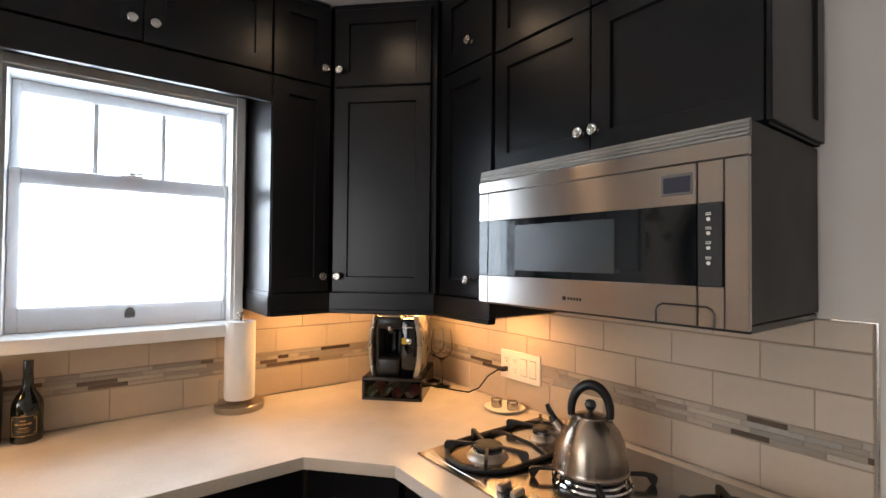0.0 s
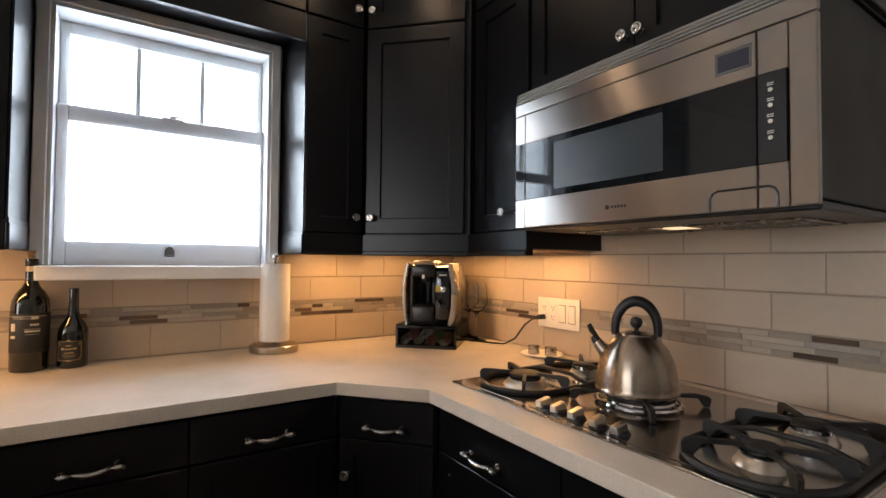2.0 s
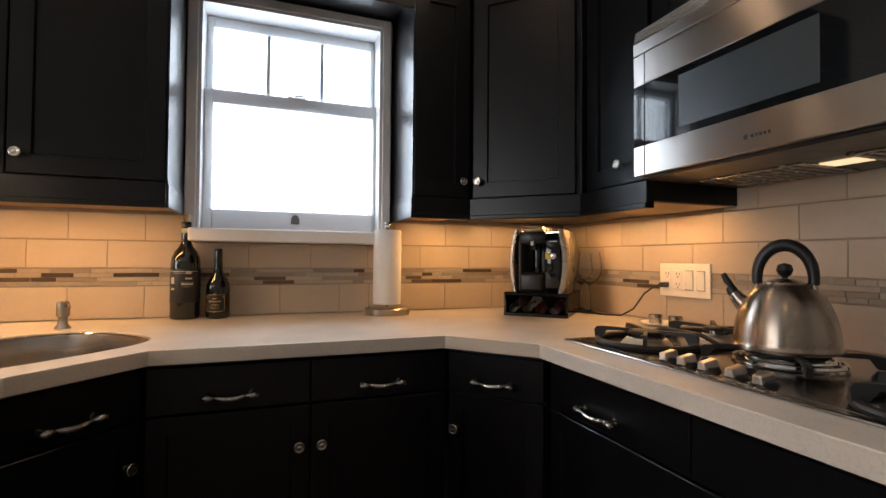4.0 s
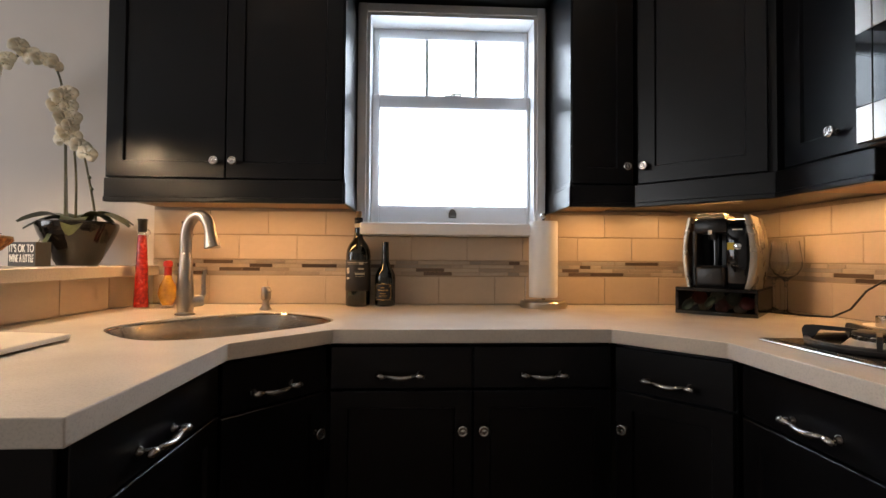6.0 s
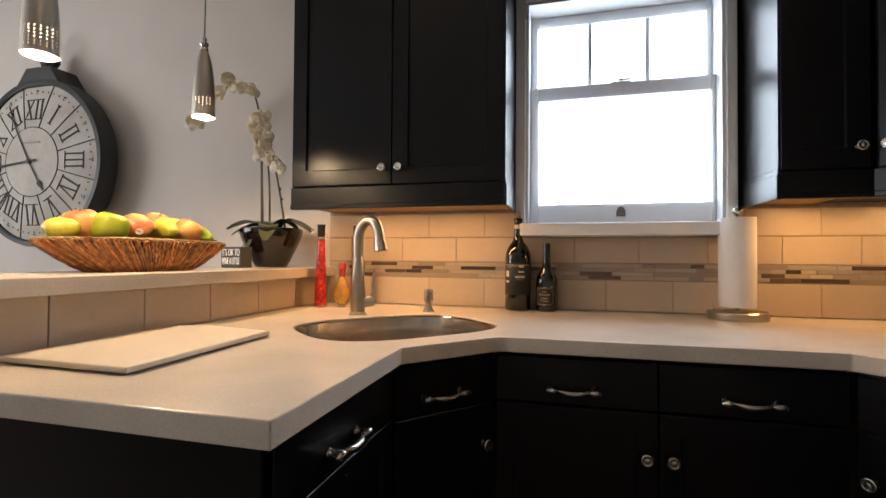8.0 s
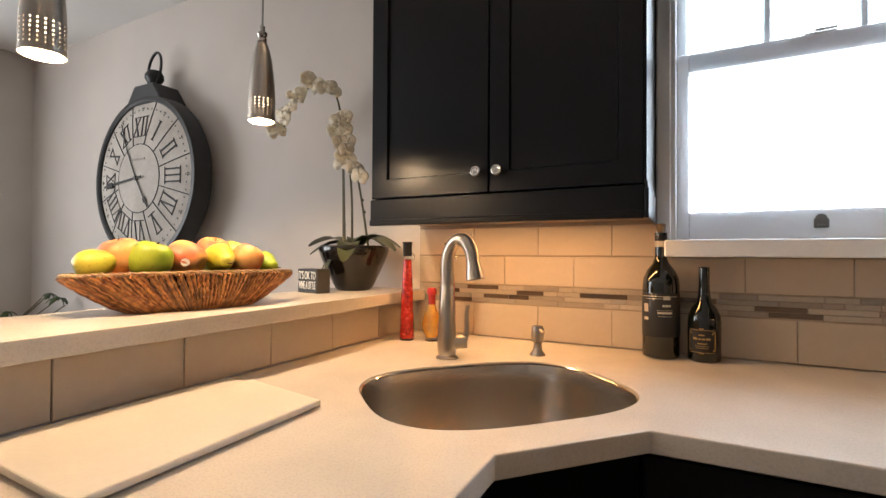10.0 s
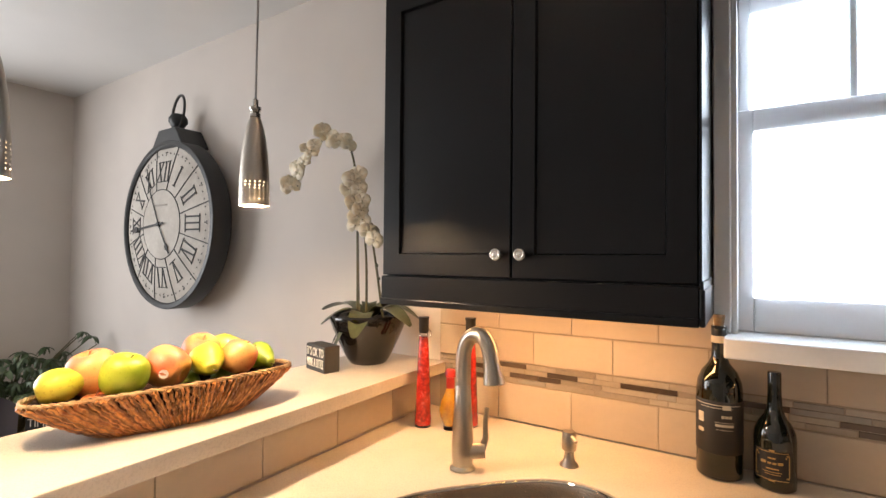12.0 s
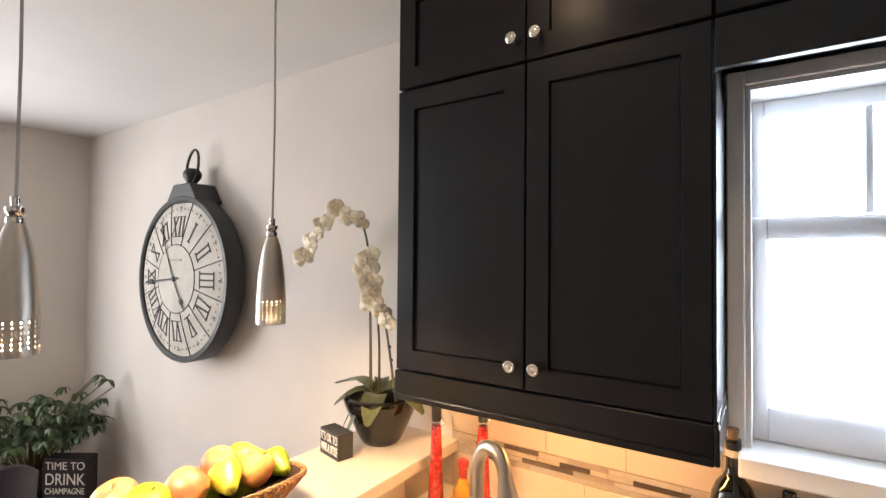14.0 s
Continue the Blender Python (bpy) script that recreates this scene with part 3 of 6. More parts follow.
BURN = [(0.930, 1.078, 0.041), (1.165, 1.075, 0.030), (1.043, 0.806, 0.050), (0.905, 0.480, 0.029), (1.115, 0.482, 0.031)]
for bx, by, br in BURN:
    burner(bx, by, br, 1.0 if br > 0.045 else 1.3)
for wr, wz in ((0.098, 0.010), (0.082, 0.016)):
    part("wok_ring", lathe([(wr, wz), (wr + 0.003, wz + 0.004), (wr, wz + 0.008), (wr - 0.006, wz + 0.007), (wr - 0.006, wz + 0.001), (wr, wz)], 48, m=pose(1.043, 0.806, 0)), M_CHROME, hob, smooth=True)


def grate_arm(bm, x, y, deg, reach, inner, wide=0.0042, rise=1.12):
    """A blade that rises from the ring with a rounded shoulder and tapers towards the burner."""
    outline = [(reach - 0.005, 0.0095), (reach + 0.006, 0.0095), (reach + 0.009, 0.024), (reach + 0.010, 0.034), (reach + 0.004, 0.041), (reach - 0.010, 0.0425), (inner + 0.012, 0.0410), (inner, 0.0395), (inner, 0.0345), (reach - 0.014, 0.0340), (reach - 0.003, 0.0270)]
    outline = [(p, 0.0075 + (z - 0.0075) * rise) for p, z in outline]
    rings = [[bm.verts.new((p, w, z)) for p, z in outline] for w in (-wide, wide)]
    for a in rings:
        c = bm.verts.new((sum(v.co.x for v in a) / len(a), a[0].co.y * 1.15, 0.037))
        for i in range(len(a)):
            bm.faces.new((a[i], a[(i + 1) % len(a)], c))
    for i in range(len(outline)):
        k = (i + 1) % len(outline)
        bm.faces.new((rings[0][i], rings[0][k], rings[1][k], rings[1][i]))
    bmesh.ops.transform(bm, matrix=pose(x, y, 0, 0, 0, deg), verts=bm.verts[-(2 * len(outline) + 2):])


def grate(centres):
    """One cast-iron pan support: a low flat ring with rising arms over each burner."""
    bm = bmesh.new()
    if len(centres) == 2:
        (ax, ay, _), (cx, cy, _) = centres
        rr, n = 0.116, 24
        ring = [(ax + rr * math.cos(t), ay + rr * math.sin(t)) for t in (math.pi / 2 + math.pi * i / n for i in range(n + 1))]
        ring += [(cx + rr * math.cos(t), cy + rr * math.sin(t)) for t in (-math.pi / 2 + math.pi * i / n for i in range(n + 1))]
        tube([(x, y, 0.0145) for x, y in ring + ring[:2]], 0.0088, 8, bm, False, 0.85)
        for (bx, by, br), angles in zip(centres, ((70, 135, 225, 290), (110, 45, 315, 250))):
            for a in angles:
                grate_arm(bm, bx, by, a, rr, max(0.024, br * 0.8))
        tube([((ax + cx) / 2, ay - rr, 0.0150), ((ax + cx) / 2, ay - rr * 0.5, 0.0330), ((ax + cx) / 2, ay + rr * 0.5, 0.0330), ((ax + cx) / 2, ay + rr, 0.0150)], 0.0060, 8, bm)
    else:
        bx, by, br = centres[0]
        for a in (45, 135, 225, 315):
            grate_arm(bm, bx, by, a, 0.150, 0.062, 0.0050, 0.78)
        tube([(bx + 0.066 * math.cos(2 * math.pi * i / 32), by + 0.066 * math.sin(2 * math.pi * i / 32), 0.0275) for i in range(34)], 0.0036, 6, bm, False)
    bmesh.ops.recalc_face_normals(bm, faces=bm.faces[:])
    return part("grate", bm, M_CASTIRON, hob, "black cast-iron pan support", True)


grate(BURN[:2])
grate(BURN[2:3])
grate(BURN[3:])
for ky in (0.902, 0.857, 0.807, 0.750, 0.698):
    k = part("knob", lathe([(0.021, 0.0074), (0.021, 0.010), (0.018, 0.012), (0.017, 0.016), (0, 0.016)], 24, m=pose(0.826, ky, 0)), M_BLACK, hob, smooth=True)
    bm = box(-0.018, 0.018, -0.0088, 0.0088, 0.0120, 0.0285, 0.003, 2)
    for v in bm.verts:
        v.co.y *= 1.12 if v.co.z < 0.02 else 0.92
    bmesh.ops.transform(bm, matrix=pose(0.826, ky, 0, 0, -10, 0), verts=bm.verts[:])
    part("grip", bm, M_GRIP, k, "flat steel control grip")

# kettle on the middle burner
KX, KY, KZ = 1.043, 0.811, 0.9502
kettle = thing("kettle", pose(KX, KY, KZ, 0, 0, -58), "brushed steel dome kettle with black arched handle on the cooktop", "kettle")
kettle.scale = (0.93, 0.93, 0.99)
part("body", lathe([(0, 0), (0.096, 0), (0.103, 0.003), (0.104, 0.008), (0.101, 0.012), (0.1005, 0.018), (0.098, 0.045), (0.091, 0.075), (0.078, 0.104), (0.061, 0.124), (0.046, 0.135), (0.044, 0.137)], 56), M_KETTLE, kettle, smooth=True)
part("lid", lathe([(0.0445, 0.135), (0.043, 0.140), (0.022, 0.147), (0, 0.149)], 40), M_KETTLE, kettle, smooth=True)
part("lid_knob", lathe([(0, 0.147), (0.006, 0.148), (0.006, 0.152), (0.012, 0.156), (0.0165, 0.166), (0.013, 0.177), (0, 0.182)], 24), M_BLACK, kettle, "round black knob", True)
part("handle", tube(arc(lambda f: (0.052 * math.cos(math.pi * (1.06 - 1.12 * f)), 0, 0.150 + 0.069 * math.sin(math.pi * (1.06 - 1.12 * f))), 25), [0.0105 + 0.003 * math.sin(math.pi * i / 24) for i in range(25)], 14), M_BLACK, kettle, "thick black arched handle", True)
for s in (-1, 1):
    part("bracket", tube([(s * 0.054, 0, 0.124), (s * 0.053, 0, 0.132), (s * 0.051, 0, 0.148)], 0.006, 10), M_KETTLE, kettle, smooth=True)
part("spout", tube([(-0.070, 0.0, 0.082), (-0.087, 0.0, 0.100), (-0.099, 0, 0.114)], [0.021, 0.0165, 0.0135], 20), M_KETTLE, kettle, smooth=True)
bm = tube([(-0.096, 0, 0.111), (-0.103, 0, 0.120), (-0.109, 0, 0.127)], [0.0125, 0.0120, 0.008], 18)
tube([(-0.099, 0, 0.124), (-0.113, 0, 0.142), (-0.120, 0, 0.156)], [0.006, 0.008, 0.006], 10, bm)
part("whistle_cap", bm, M_BLACK, kettle, "black flip-up spout cap", True)

# ---- microwave ----
mw = thing("microwave_oven", pose(0.965, 0.003, 0.0483) @ Matrix.Scale(0.965, 4), "stainless steel over-the-range microwave with dark glass door", "microwave")
Y0, Y1 = 0.426, 1.199
part("body", box(0.012, 0.418, Y0 + 0.001, Y1 - 0.001, 1.372, 1.771, 0.002), M_GREYSIDE, mw, "dark grey enamel case")
bm = box(0.02, 0.418, Y0 + 0.004, Y1 - 0.004, 1.352, 1.371, 0.004)
under = part("underside", bm, M_BLACK, mw, "black base plate")
for fy in (0.50, 0.86):
    filt = part("grease_filter", box(0.17, 0.385, fy, fy + 0.27, 1.3475, 1.3520, 0.001), M_PULL, under, "slotted metal grease filter")
    for i in range(9):
        part("slot", box(0.19, 0.365, fy + 0.02 + 0.0275 * i, fy + 0.032 + 0.0275 * i, 1.3465, 1.3474, 0.0002), M_BLACK, filt)
part("lamp_lens", box(0.225, 0.285, 0.775, 0.855, 1.3490, 1.3520, 0.001), M_TASK, under, "small lit task-lamp lens")
bm = bmesh.new()
for i in range(4):
    z = 1.7385 + 0.0085 * i
    box(0.0 + 0.0015 * i, 0.014, Y0, Y1, z, z + 0.0058, 0.001, 1, bm)
box(0.007, 0.014, Y0, Y1, 1.736, 1.772, 0, 1, bm)
part("vent_grille", bm, mat("vent_grey", (0.34, 0.32, 0.29), 0.4, 0.7), mw, "grey louvred top vent")
part("top_strip", box(-0.002, 0.013, Y0, Y1, 1.701, 1.7355, 0.002, 2), M_STEEL, mw)
YD = 0.523
door = part("door", box(0.0, 0.013, YD + 0.0015, Y1 - 0.0415, 1.613, 1.6985, 0.0015), M_STEEL, mw, "brushed steel door")
part("lower_band", box(0.0, 0.013, YD + 0.0015, Y1 - 0.0415, 1.360, 1.4425, 0.0015), M_STEEL, door)
part("door_glass", box(0.0015, 0.012, YD + 0.0015, Y1 - 0.0415, 1.4425, 1.613, 0.0005), M_BLACKG, door, "glossy black door glass")
part("viewing_window", box(0.0008, 0.0016, 0.715, 1.043, 1.462, 1.594, 0.0002), mat("window_mesh", (0.05, 0.058, 0.062), 0.12, 0, 0.1, 3, 900, 0.2), door, "paler perforated viewing window")
for a, b, m_ in ((1.613, 1.6985, M_STEEL), (1.4425, 1.6125, M_BLACKG), (1.360, 1.442, M_STEEL)):
    part("hinge_strip", box(0.0, 0.013, Y1 - 0.040, Y1, a, b, 0.001), m_, mw)
part("control_column", box(0.0, 0.013, Y0 + 0.0455, YD - 0.0015, 1.613, 1.6985, 0.0012), M_STEEL, mw)
part("control_column", box(0.0, 0.013, Y0 + 0.0455, YD - 0.0015, 1.360, 1.4425, 0.0012), M_STEEL, mw)
panel = part("control_panel", box(-0.0005, 0.013, 0.474, YD - 0.0015, 1.4427, 1.6128, 0.0008), M_BLACK, mw, "black control panel")
part("side_strip", box(0.0, 0.013, Y0, Y0 + 0.0445, 1.360, 1.6985, 0.002), M_STEEL, mw)
for bz in (1.580, 1.551, 1.521, 1.490):
    part("button", lathe([(0.0040, 0), (0.0040, 0.0012), (0, 0.0014)], 16, m=pose(-0.0005, 0.5, bz, 0, -90, 0)), M_PLASTIC, panel, "round pale button")
    bm = bmesh.new()
    for i in range(2):
        box(-0.0010, -0.0006, 0.5 - 0.0055, 0.5 + 0.0055, bz + 0.008 + 0.0036 * i, bz + 0.0096 + 0.0036 * i, 0, 1, bm)
    part("caption_bar", bm, M_PLASTIC, panel)
part("display_bezel", box(-0.0012, 0.002, 0.531, 0.600, 1.634, 1.681, 0.002, 2), mat("bezel_grey", (0.16, 0.15, 0.14), 0.4, 0.5), door)
part("display", box(-0.002, 0.0, 0.536, 0.594, 1.640, 1.674, 0.0005), mat("lcd_blue_grey", (0.035, 0.035, 0.055), 0.15), door, "small blue-grey display")
bm = tube([(-0.0006, 0.611, 1.3605), (-0.0006, 0.611, 1.386), (-0.0006, 0.606, 1.396), (-0.0006, 0.596, 1.401), (-0.0006, 0.504, 1.401), (-0.0006, 0.494, 1.396), (-0.0006, 0.489, 1.386), (-0.0006, 0.489, 1.3605)], 0.0022, 6)
part("handle_groove", bm, M_BLACK, mw, "black arched grip outline")
bm = lathe([(0, 0), (0.006, 0), (0.006, 0.0006), (0, 0.0006)], 18, m=pose(-0.0002, 0.862, 1.393, 0, -90, 0))
for i in range(5):
    box(-0.0007, -0.0001, 0.808 + 0.0092 * i, 0.8145 + 0.0092 * i, 1.3895, 1.3965, 0.0005, 1, bm)
part("maker_mark", bm, M_BLACK, door)

# ---- sink, tap, soap dispenser ----
sink = thing("kitchen_sink", pose(0, 0, TOP), "undermounted brushed steel corner sink, empty", "sink")
bm = bmesh.new()
levels = [(0.998, -0.0045), (0.992, -0.0050), (0.982, -0.012), (0.968, -0.06), (0.945, -0.165), (0.90, -0.192), (0.80, -0.200), (0.15, -0.205)]
rings = []
for k, z in levels:
    rings.append([bm.verts.new((x, y, z)) for x, y in sup(SINK_C, SINK_U, 0.277 * k, 0.218 * k, 3.0, 56)])
for a, b in zip(rings, rings[1:]):
    for i in range(56):
        bm.faces.new((a[i], a[(i + 1) % 56], b[(i + 1) % 56], b[i]))
bm.faces.new(rings[-1])
bmesh.ops.recalc_face_normals(bm, faces=bm.faces[:])
for f in bm.faces:
    f.normal_flip()
part("basin", bm, M_SINK, sink, smooth=True)
rim = sup(SINK_C, SINK_U, 0.277 * 0.994, 0.218 * 0.994, 3.0, 56)
part("rim", tube([(x, y, -0.0075) for x, y in rim + rim[:2]], 0.0028, 6, None, False), M_CHROME, sink, "polished bright rim", True)
part("drain", lathe([(0.044, 0), (0.042, 0.003), (0.030, 0.001), (0, 0.0005)], 28, m=pose(SINK_C[0], SINK_C[1], -0.2045)), M_CHROME, sink, smooth=True)

FX, FY = -0.752, 1.712
tap = thing("kitchen_tap", pose(FX, FY, TOP, 0, 0, -12), "brushed nickel gooseneck kitchen tap with side lever", "tap")
part("base_body", lathe([(0, 0), (0.030, 0), (0.030, 0.004), (0.0235, 0.010), (0.0245, 0.018), (0.0262, 0.034), (0.0250, 0.075), (0.0215, 0.125), (0.0175, 0.193), (0.0158, 0.196), (0.0158, 0.199), (0, 0.199)], 32), M_STEELZ, tap, smooth=True)
neck = [(0, 0, 0.196)] + arc(lambda f: (0.043 - 0.043 * math.cos(math.pi * 0.95 * f), 0, 0.250 + 0.068 * math.sin(math.pi * 0.95 * f)), 18)
part("gooseneck", tube(neck, 0.0175, 18), M_STEELZ, tap, smooth=True)
e1 = Vector(neck[-1])
d1 = (Vector(neck[-1]) - Vector(neck[-2])).normalized()
part("spray_head", tube([e1, e1 + d1 * 0.012, e1 + d1 * 0.030, e1 + d1 * 0.046, e1 + d1 * 0.048], [0.0172, 0.0188, 0.0222, 0.0245, 0.022], 24), M_STEELZ, tap, "flared pull-down spray head", True)
part("lever_hub", tube([(0.012, 0.010, 0.042), (0.040, 0.034, 0.044)], [0.0195, 0.0175], 20), M_STEELZ, tap, smooth=True)
part("lever", tube([(0.034, 0.029, 0.046), (0.041, 0.035, 0.072), (0.040, 0.034, 0.108), (0.042, 0.037, 0.142)], [0.010, 0.0075, 0.0060, 0.0055], 12, None, True, 0.8), M_STEELZ, tap, smooth=True)
soap = thing("soap_dispenser", pose(-0.548, 1.868, TOP), "brushed nickel soap dispenser pump beside the sink", "soap dispenser")
part("pump_body", lathe([(0, 0), (0.022, 0), (0.0215, 0.004), (0.014, 0.012), (0.0115, 0.026), (0.0115, 0.034), (0.0165, 0.038), (0.0175, 0.046), (0.0165, 0.074), (0.0135, 0.081), (0, 0.083)], 28), M_STEELZ, soap, smooth=True)
part("nozzle", tube([(0.0, 0.0, 0.071), (0.014, -0.014, 0.071), (0.024, -0.024, 0.067)], [0.006, 0.0055, 0.0045], 12), M_STEELZ, soap, smooth=True)

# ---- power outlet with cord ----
# darkened ivory that stands for the shade in the gap round a rocker
M_SHADE = mat("rocker_gap_shade", (0.30, 0.27, 0.23), 0.5)
out = thing("wall_switch_plate", pose(TR - 0.0005, 1.3655, 1.067, 0, 0, -90), "ivory four-gang plate with two sockets and two rocker switches", "switch plate")
part("plate", box(-0.1045, 0.1045, -0.006, 0.0, -0.057, 0.057, 0.0025, 2), M_PLASTIC, out)
for gx in (-0.069, -0.023):
    s = part("socket", box(gx - 0.0165, gx + 0.0165, -0.0078, -0.005, -0.034, 0.034, 0.0015), M_PLASTIC, out)
    bm = bmesh.new()
    for gz in (-0.018, 0.018):
        for dx in (-0.0062, 0.0062):
            box(gx + dx - 0.001, gx + dx + 0.001, -0.0082, -0.007, gz - 0.001, gz + 0.008, 0, 1, bm)
        lathe([(0.0025, 0), (0.0025, 0.0006), (0, 0.0006)], 10, bm, pose(gx, -0.0078, gz - 0.007, 90, 0, 0))
    part("slots", bm, M_BLACK, s)
for gx in (0.023, 0.069):
    # grey box a little larger than the rocker, a painted shadow line round it
    part("rocker_gap", box(gx - 0.0165, gx + 0.0165, -0.0066, -0.005, -0.034, 0.034, 0.0005), M_SHADE, out)
    bm = box(gx - 0.0145, gx + 0.0145, -0.0095, -0.006, -0.031, 0.031, 0.001)
    for v in bm.verts:
        if v.co.z < 0 and v.co.y < -0.008:
            v.co.y += 0.0025
    part("rocker", bm, M_PLASTIC, out)
cord = thing("power_cord", pose(0, 0, 0), "thin black appliance cord plugged into the wall socket", "cord")
PX, PY, PZ = TR - 0.009, 1.4345, 1.049
bm = box(PX - 0.030, PX, PY - 0.010, PY + 0.010, PZ - 0.009, PZ + 0.009, 0.003, 2)
part("plug", bm, M_BLACK, cord)
part("cable", tube([(PX - 0.028, PY, PZ), (PX - 0.045, PY + 0.010, PZ - 0.004), (PX - 0.052, PY + 0.055, PZ - 0.035), (PX - 0.050, PY + 0.11, PZ - 0.095), (PX - 0.055, PY + 0.17, PZ - 0.126), (PX - 0.075, PY + 0.25, TOP + 0.0035), (PX - 0.10, PY + 0.33, TOP + 0.0035), (PX - 0.13, PY + 0.40, TOP + 0.0035)], 0.0032, 8), M_BLACK, cord, smooth=True)

# ---- things on the worktop ----
M_DKGLASS = mat("dark_bottle_glass", (0.006, 0.008, 0.005), 0.06, 0, 0.1, 4, 30, 0, coat=0.5, rough_var=0.02)
M_CORK = mat("cork", (0.42, 0.27, 0.14), 0.8, 0, 0.2, 40, 300, 0.3)
M_LABELBLK = mat("black_label", (0.010, 0.010, 0.011), 0.5)
M_CREAM = mat("cream_print", (0.62, 0.56, 0.45), 0.6)
M_GOLD = mat("gold_print", (0.52, 0.33, 0.12), 0.4, 0.5)


def curved_bars(r, bars, bm=None):
    """Small raised bars on a cylinder: (angle in degrees, half width in degrees, z0, z1)."""
    bm = bm or bmesh.new()
    for a, h, z0, z1 in bars:
        n = max(2, int(h / 5) + 2)
        ring = []
        for i in range(n):
            t = radians(a - h + 2 * h * i / (n - 1))
            ring.append([bm.verts.new((rr * math.cos(t), rr * math.sin(t), z)) for rr, z in ((r, z0), (r + 0.0007, z0), (r + 0.0007, z1), (r, z1))])
        for p, q in zip(ring, ring[1:]):
            for k in range(4):
                bm.faces.new((p[k], p[(k + 1) % 4], q[(k + 1) % 4], q[k]))
        bm.faces.new(ring[0])
        bm.faces.new(ring[-1][::-1])
    bmesh.ops.recalc_face_normals(bm, faces=bm.faces[:])
    return bm


wine = thing("wine_bottle", pose(-0.243, 2.016, TOP), "tall dark red-wine bottle with black label and cork", "bottle", "bottles under the window")
part("glass", lathe([(0, 0.004), (0.040, 0), (0.0465, 0.004), (0.0475, 0.010), (0.0475, 0.195), (0.045, 0.216), (0.036, 0.238), (0.022, 0.256), (0.0165, 0.270), (0.0155, 0.285), (0.0155, 0.334), (0.0165, 0.335), (0.0165, 0.342), (0, 0.342)], 40), M_DKGLASS, wine, smooth=True)
part("cork", lathe([(0.0095, 0.3425), (0.0105, 0.346), (0.0125, 0.364), (0.0115, 0.367), (0, 0.368)], 20), M_CORK, wine, "tan cork stopper", True)
part("neck_band", lathe([(0.0158, 0.303), (0.0162, 0.304), (0.0162, 0.318), (0.0158, 0.319)], 24), M_CREAM, wine, smooth=True)
part("capsule", lathe([(0.0159, 0.319), (0.0163, 0.320), (0.0163, 0.338), (0.0158, 0.339)], 24), M_BLACK, wine, smooth=True)
lab = part("label", lathe([(0.0476, 0.060), (0.0480, 0.061), (0.0480, 0.176), (0.0476, 0.177)], 40), M_LABELBLK, wine, "black paper label", True)
part("label_print", curved_bars(0.0480, [(-95, 62, 0.168, 0.1695), (-70, 10, 0.160, 0.170), (-95, 40, 0.162, 0.1630), (-70, 4, 0.141, 0.147), (-79, 3.5, 0.141, 0.147), (-61, 3.5, 0.141, 0.147), (-75, 24, 0.131, 0.1318), (-75, 22, 0.122, 0.1275), (-75, 20, 0.1150, 0.1158), (-136, 9, 0.126, 0.148), (-136, 9, 0.104, 0.112)]), M_CREAM, lab, "cream lettering and rules")
liq = thing("liqueur_bottle", pose(-0.138, 2.016, TOP), "short dark liqueur bottle with ornate gold-framed label", "bottle", "bottles under the window")
part("glass", lathe([(0, 0.003), (0.035, 0), (0.0395, 0.004), (0.040, 0.010), (0.040, 0.105), (0.038, 0.122), (0.030, 0.140), (0.020, 0.155), (0.0145, 0.175), (0.0130, 0.205), (0.0130, 0.246), (0.0122, 0.249), (0, 0.250)], 40), M_DKGLASS, liq, smooth=True)
lab = part("label", curved_bars(0.0400, [(-100, 52, 0.024, 0.088)]), M_LABELBLK, liq, "black label")
bars = [(-100, 44, 0.0845, 0.0857), (-100, 44, 0.0265, 0.0277), (-146, 1.2, 0.034, 0.080), (-54, 1.2, 0.034, 0.080), (-142, 4, 0.0785, 0.0815), (-58, 4, 0.0785, 0.0815), (-142, 4, 0.0315, 0.0345), (-58, 4, 0.0315, 0.0345), (-137, 2, 0.074, 0.0775), (-63, 2, 0.074, 0.0775), (-100, 7, 0.0865, 0.0900), (-100, 8, 0.0240, 0.0260)]
part("label_frame", curved_bars(0.0407, bars), M_GOLD, lab, "gold scrolled label border")
part("label_print", curved_bars(0.0407, [(-100, 10, 0.071, 0.0740), (-122, 7, 0.060, 0.0655), (-106, 5, 0.060, 0.0635), (-93, 5, 0.060, 0.0640), (-78, 7, 0.060, 0.0655), (-98, 16, 0.049, 0.0515), (-98, 24, 0.043, 0.0440), (-98, 20, 0.038, 0.0390)]), M_GOLD, lab)

towel = thing("paper_towel_holder", pose(0.474, 1.972, TOP), "white paper towel roll on a round brushed steel stand", "paper towel holder")
part("base", lathe([(0, 0), (0.087, 0), (0.0880, 0.003), (0.0880, 0.022), (0.084, 0.026), (0, 0.027)], 48), M_STEELZ, towel, smooth=True)
roll = lathe([(0.020, 0.040), (0.0535, 0.040), (0.0545, 0.043), (0.0548, 0.18), (0.0545, 0.328), (0.0535, 0.331), (0.020, 0.331)], 48)
part("paper_roll", roll, M_PAPER, towel, "full white paper roll", True)
part("rod", lathe([(0.006, 0.026), (0.006, 0.338), (0.009, 0.342), (0.013, 0.349), (0.0135, 0.356), (0.010, 0.363), (0, 0.365)], 20), M_NICKEL, towel, smooth=True)
part("tear_arm", tube([(-0.073, -0.010, 0.022), (-0.073, -0.010, 0.10), (-0.071, -0.010, 0.118)], 0.0028, 8), M_NICKEL, towel, smooth=True)

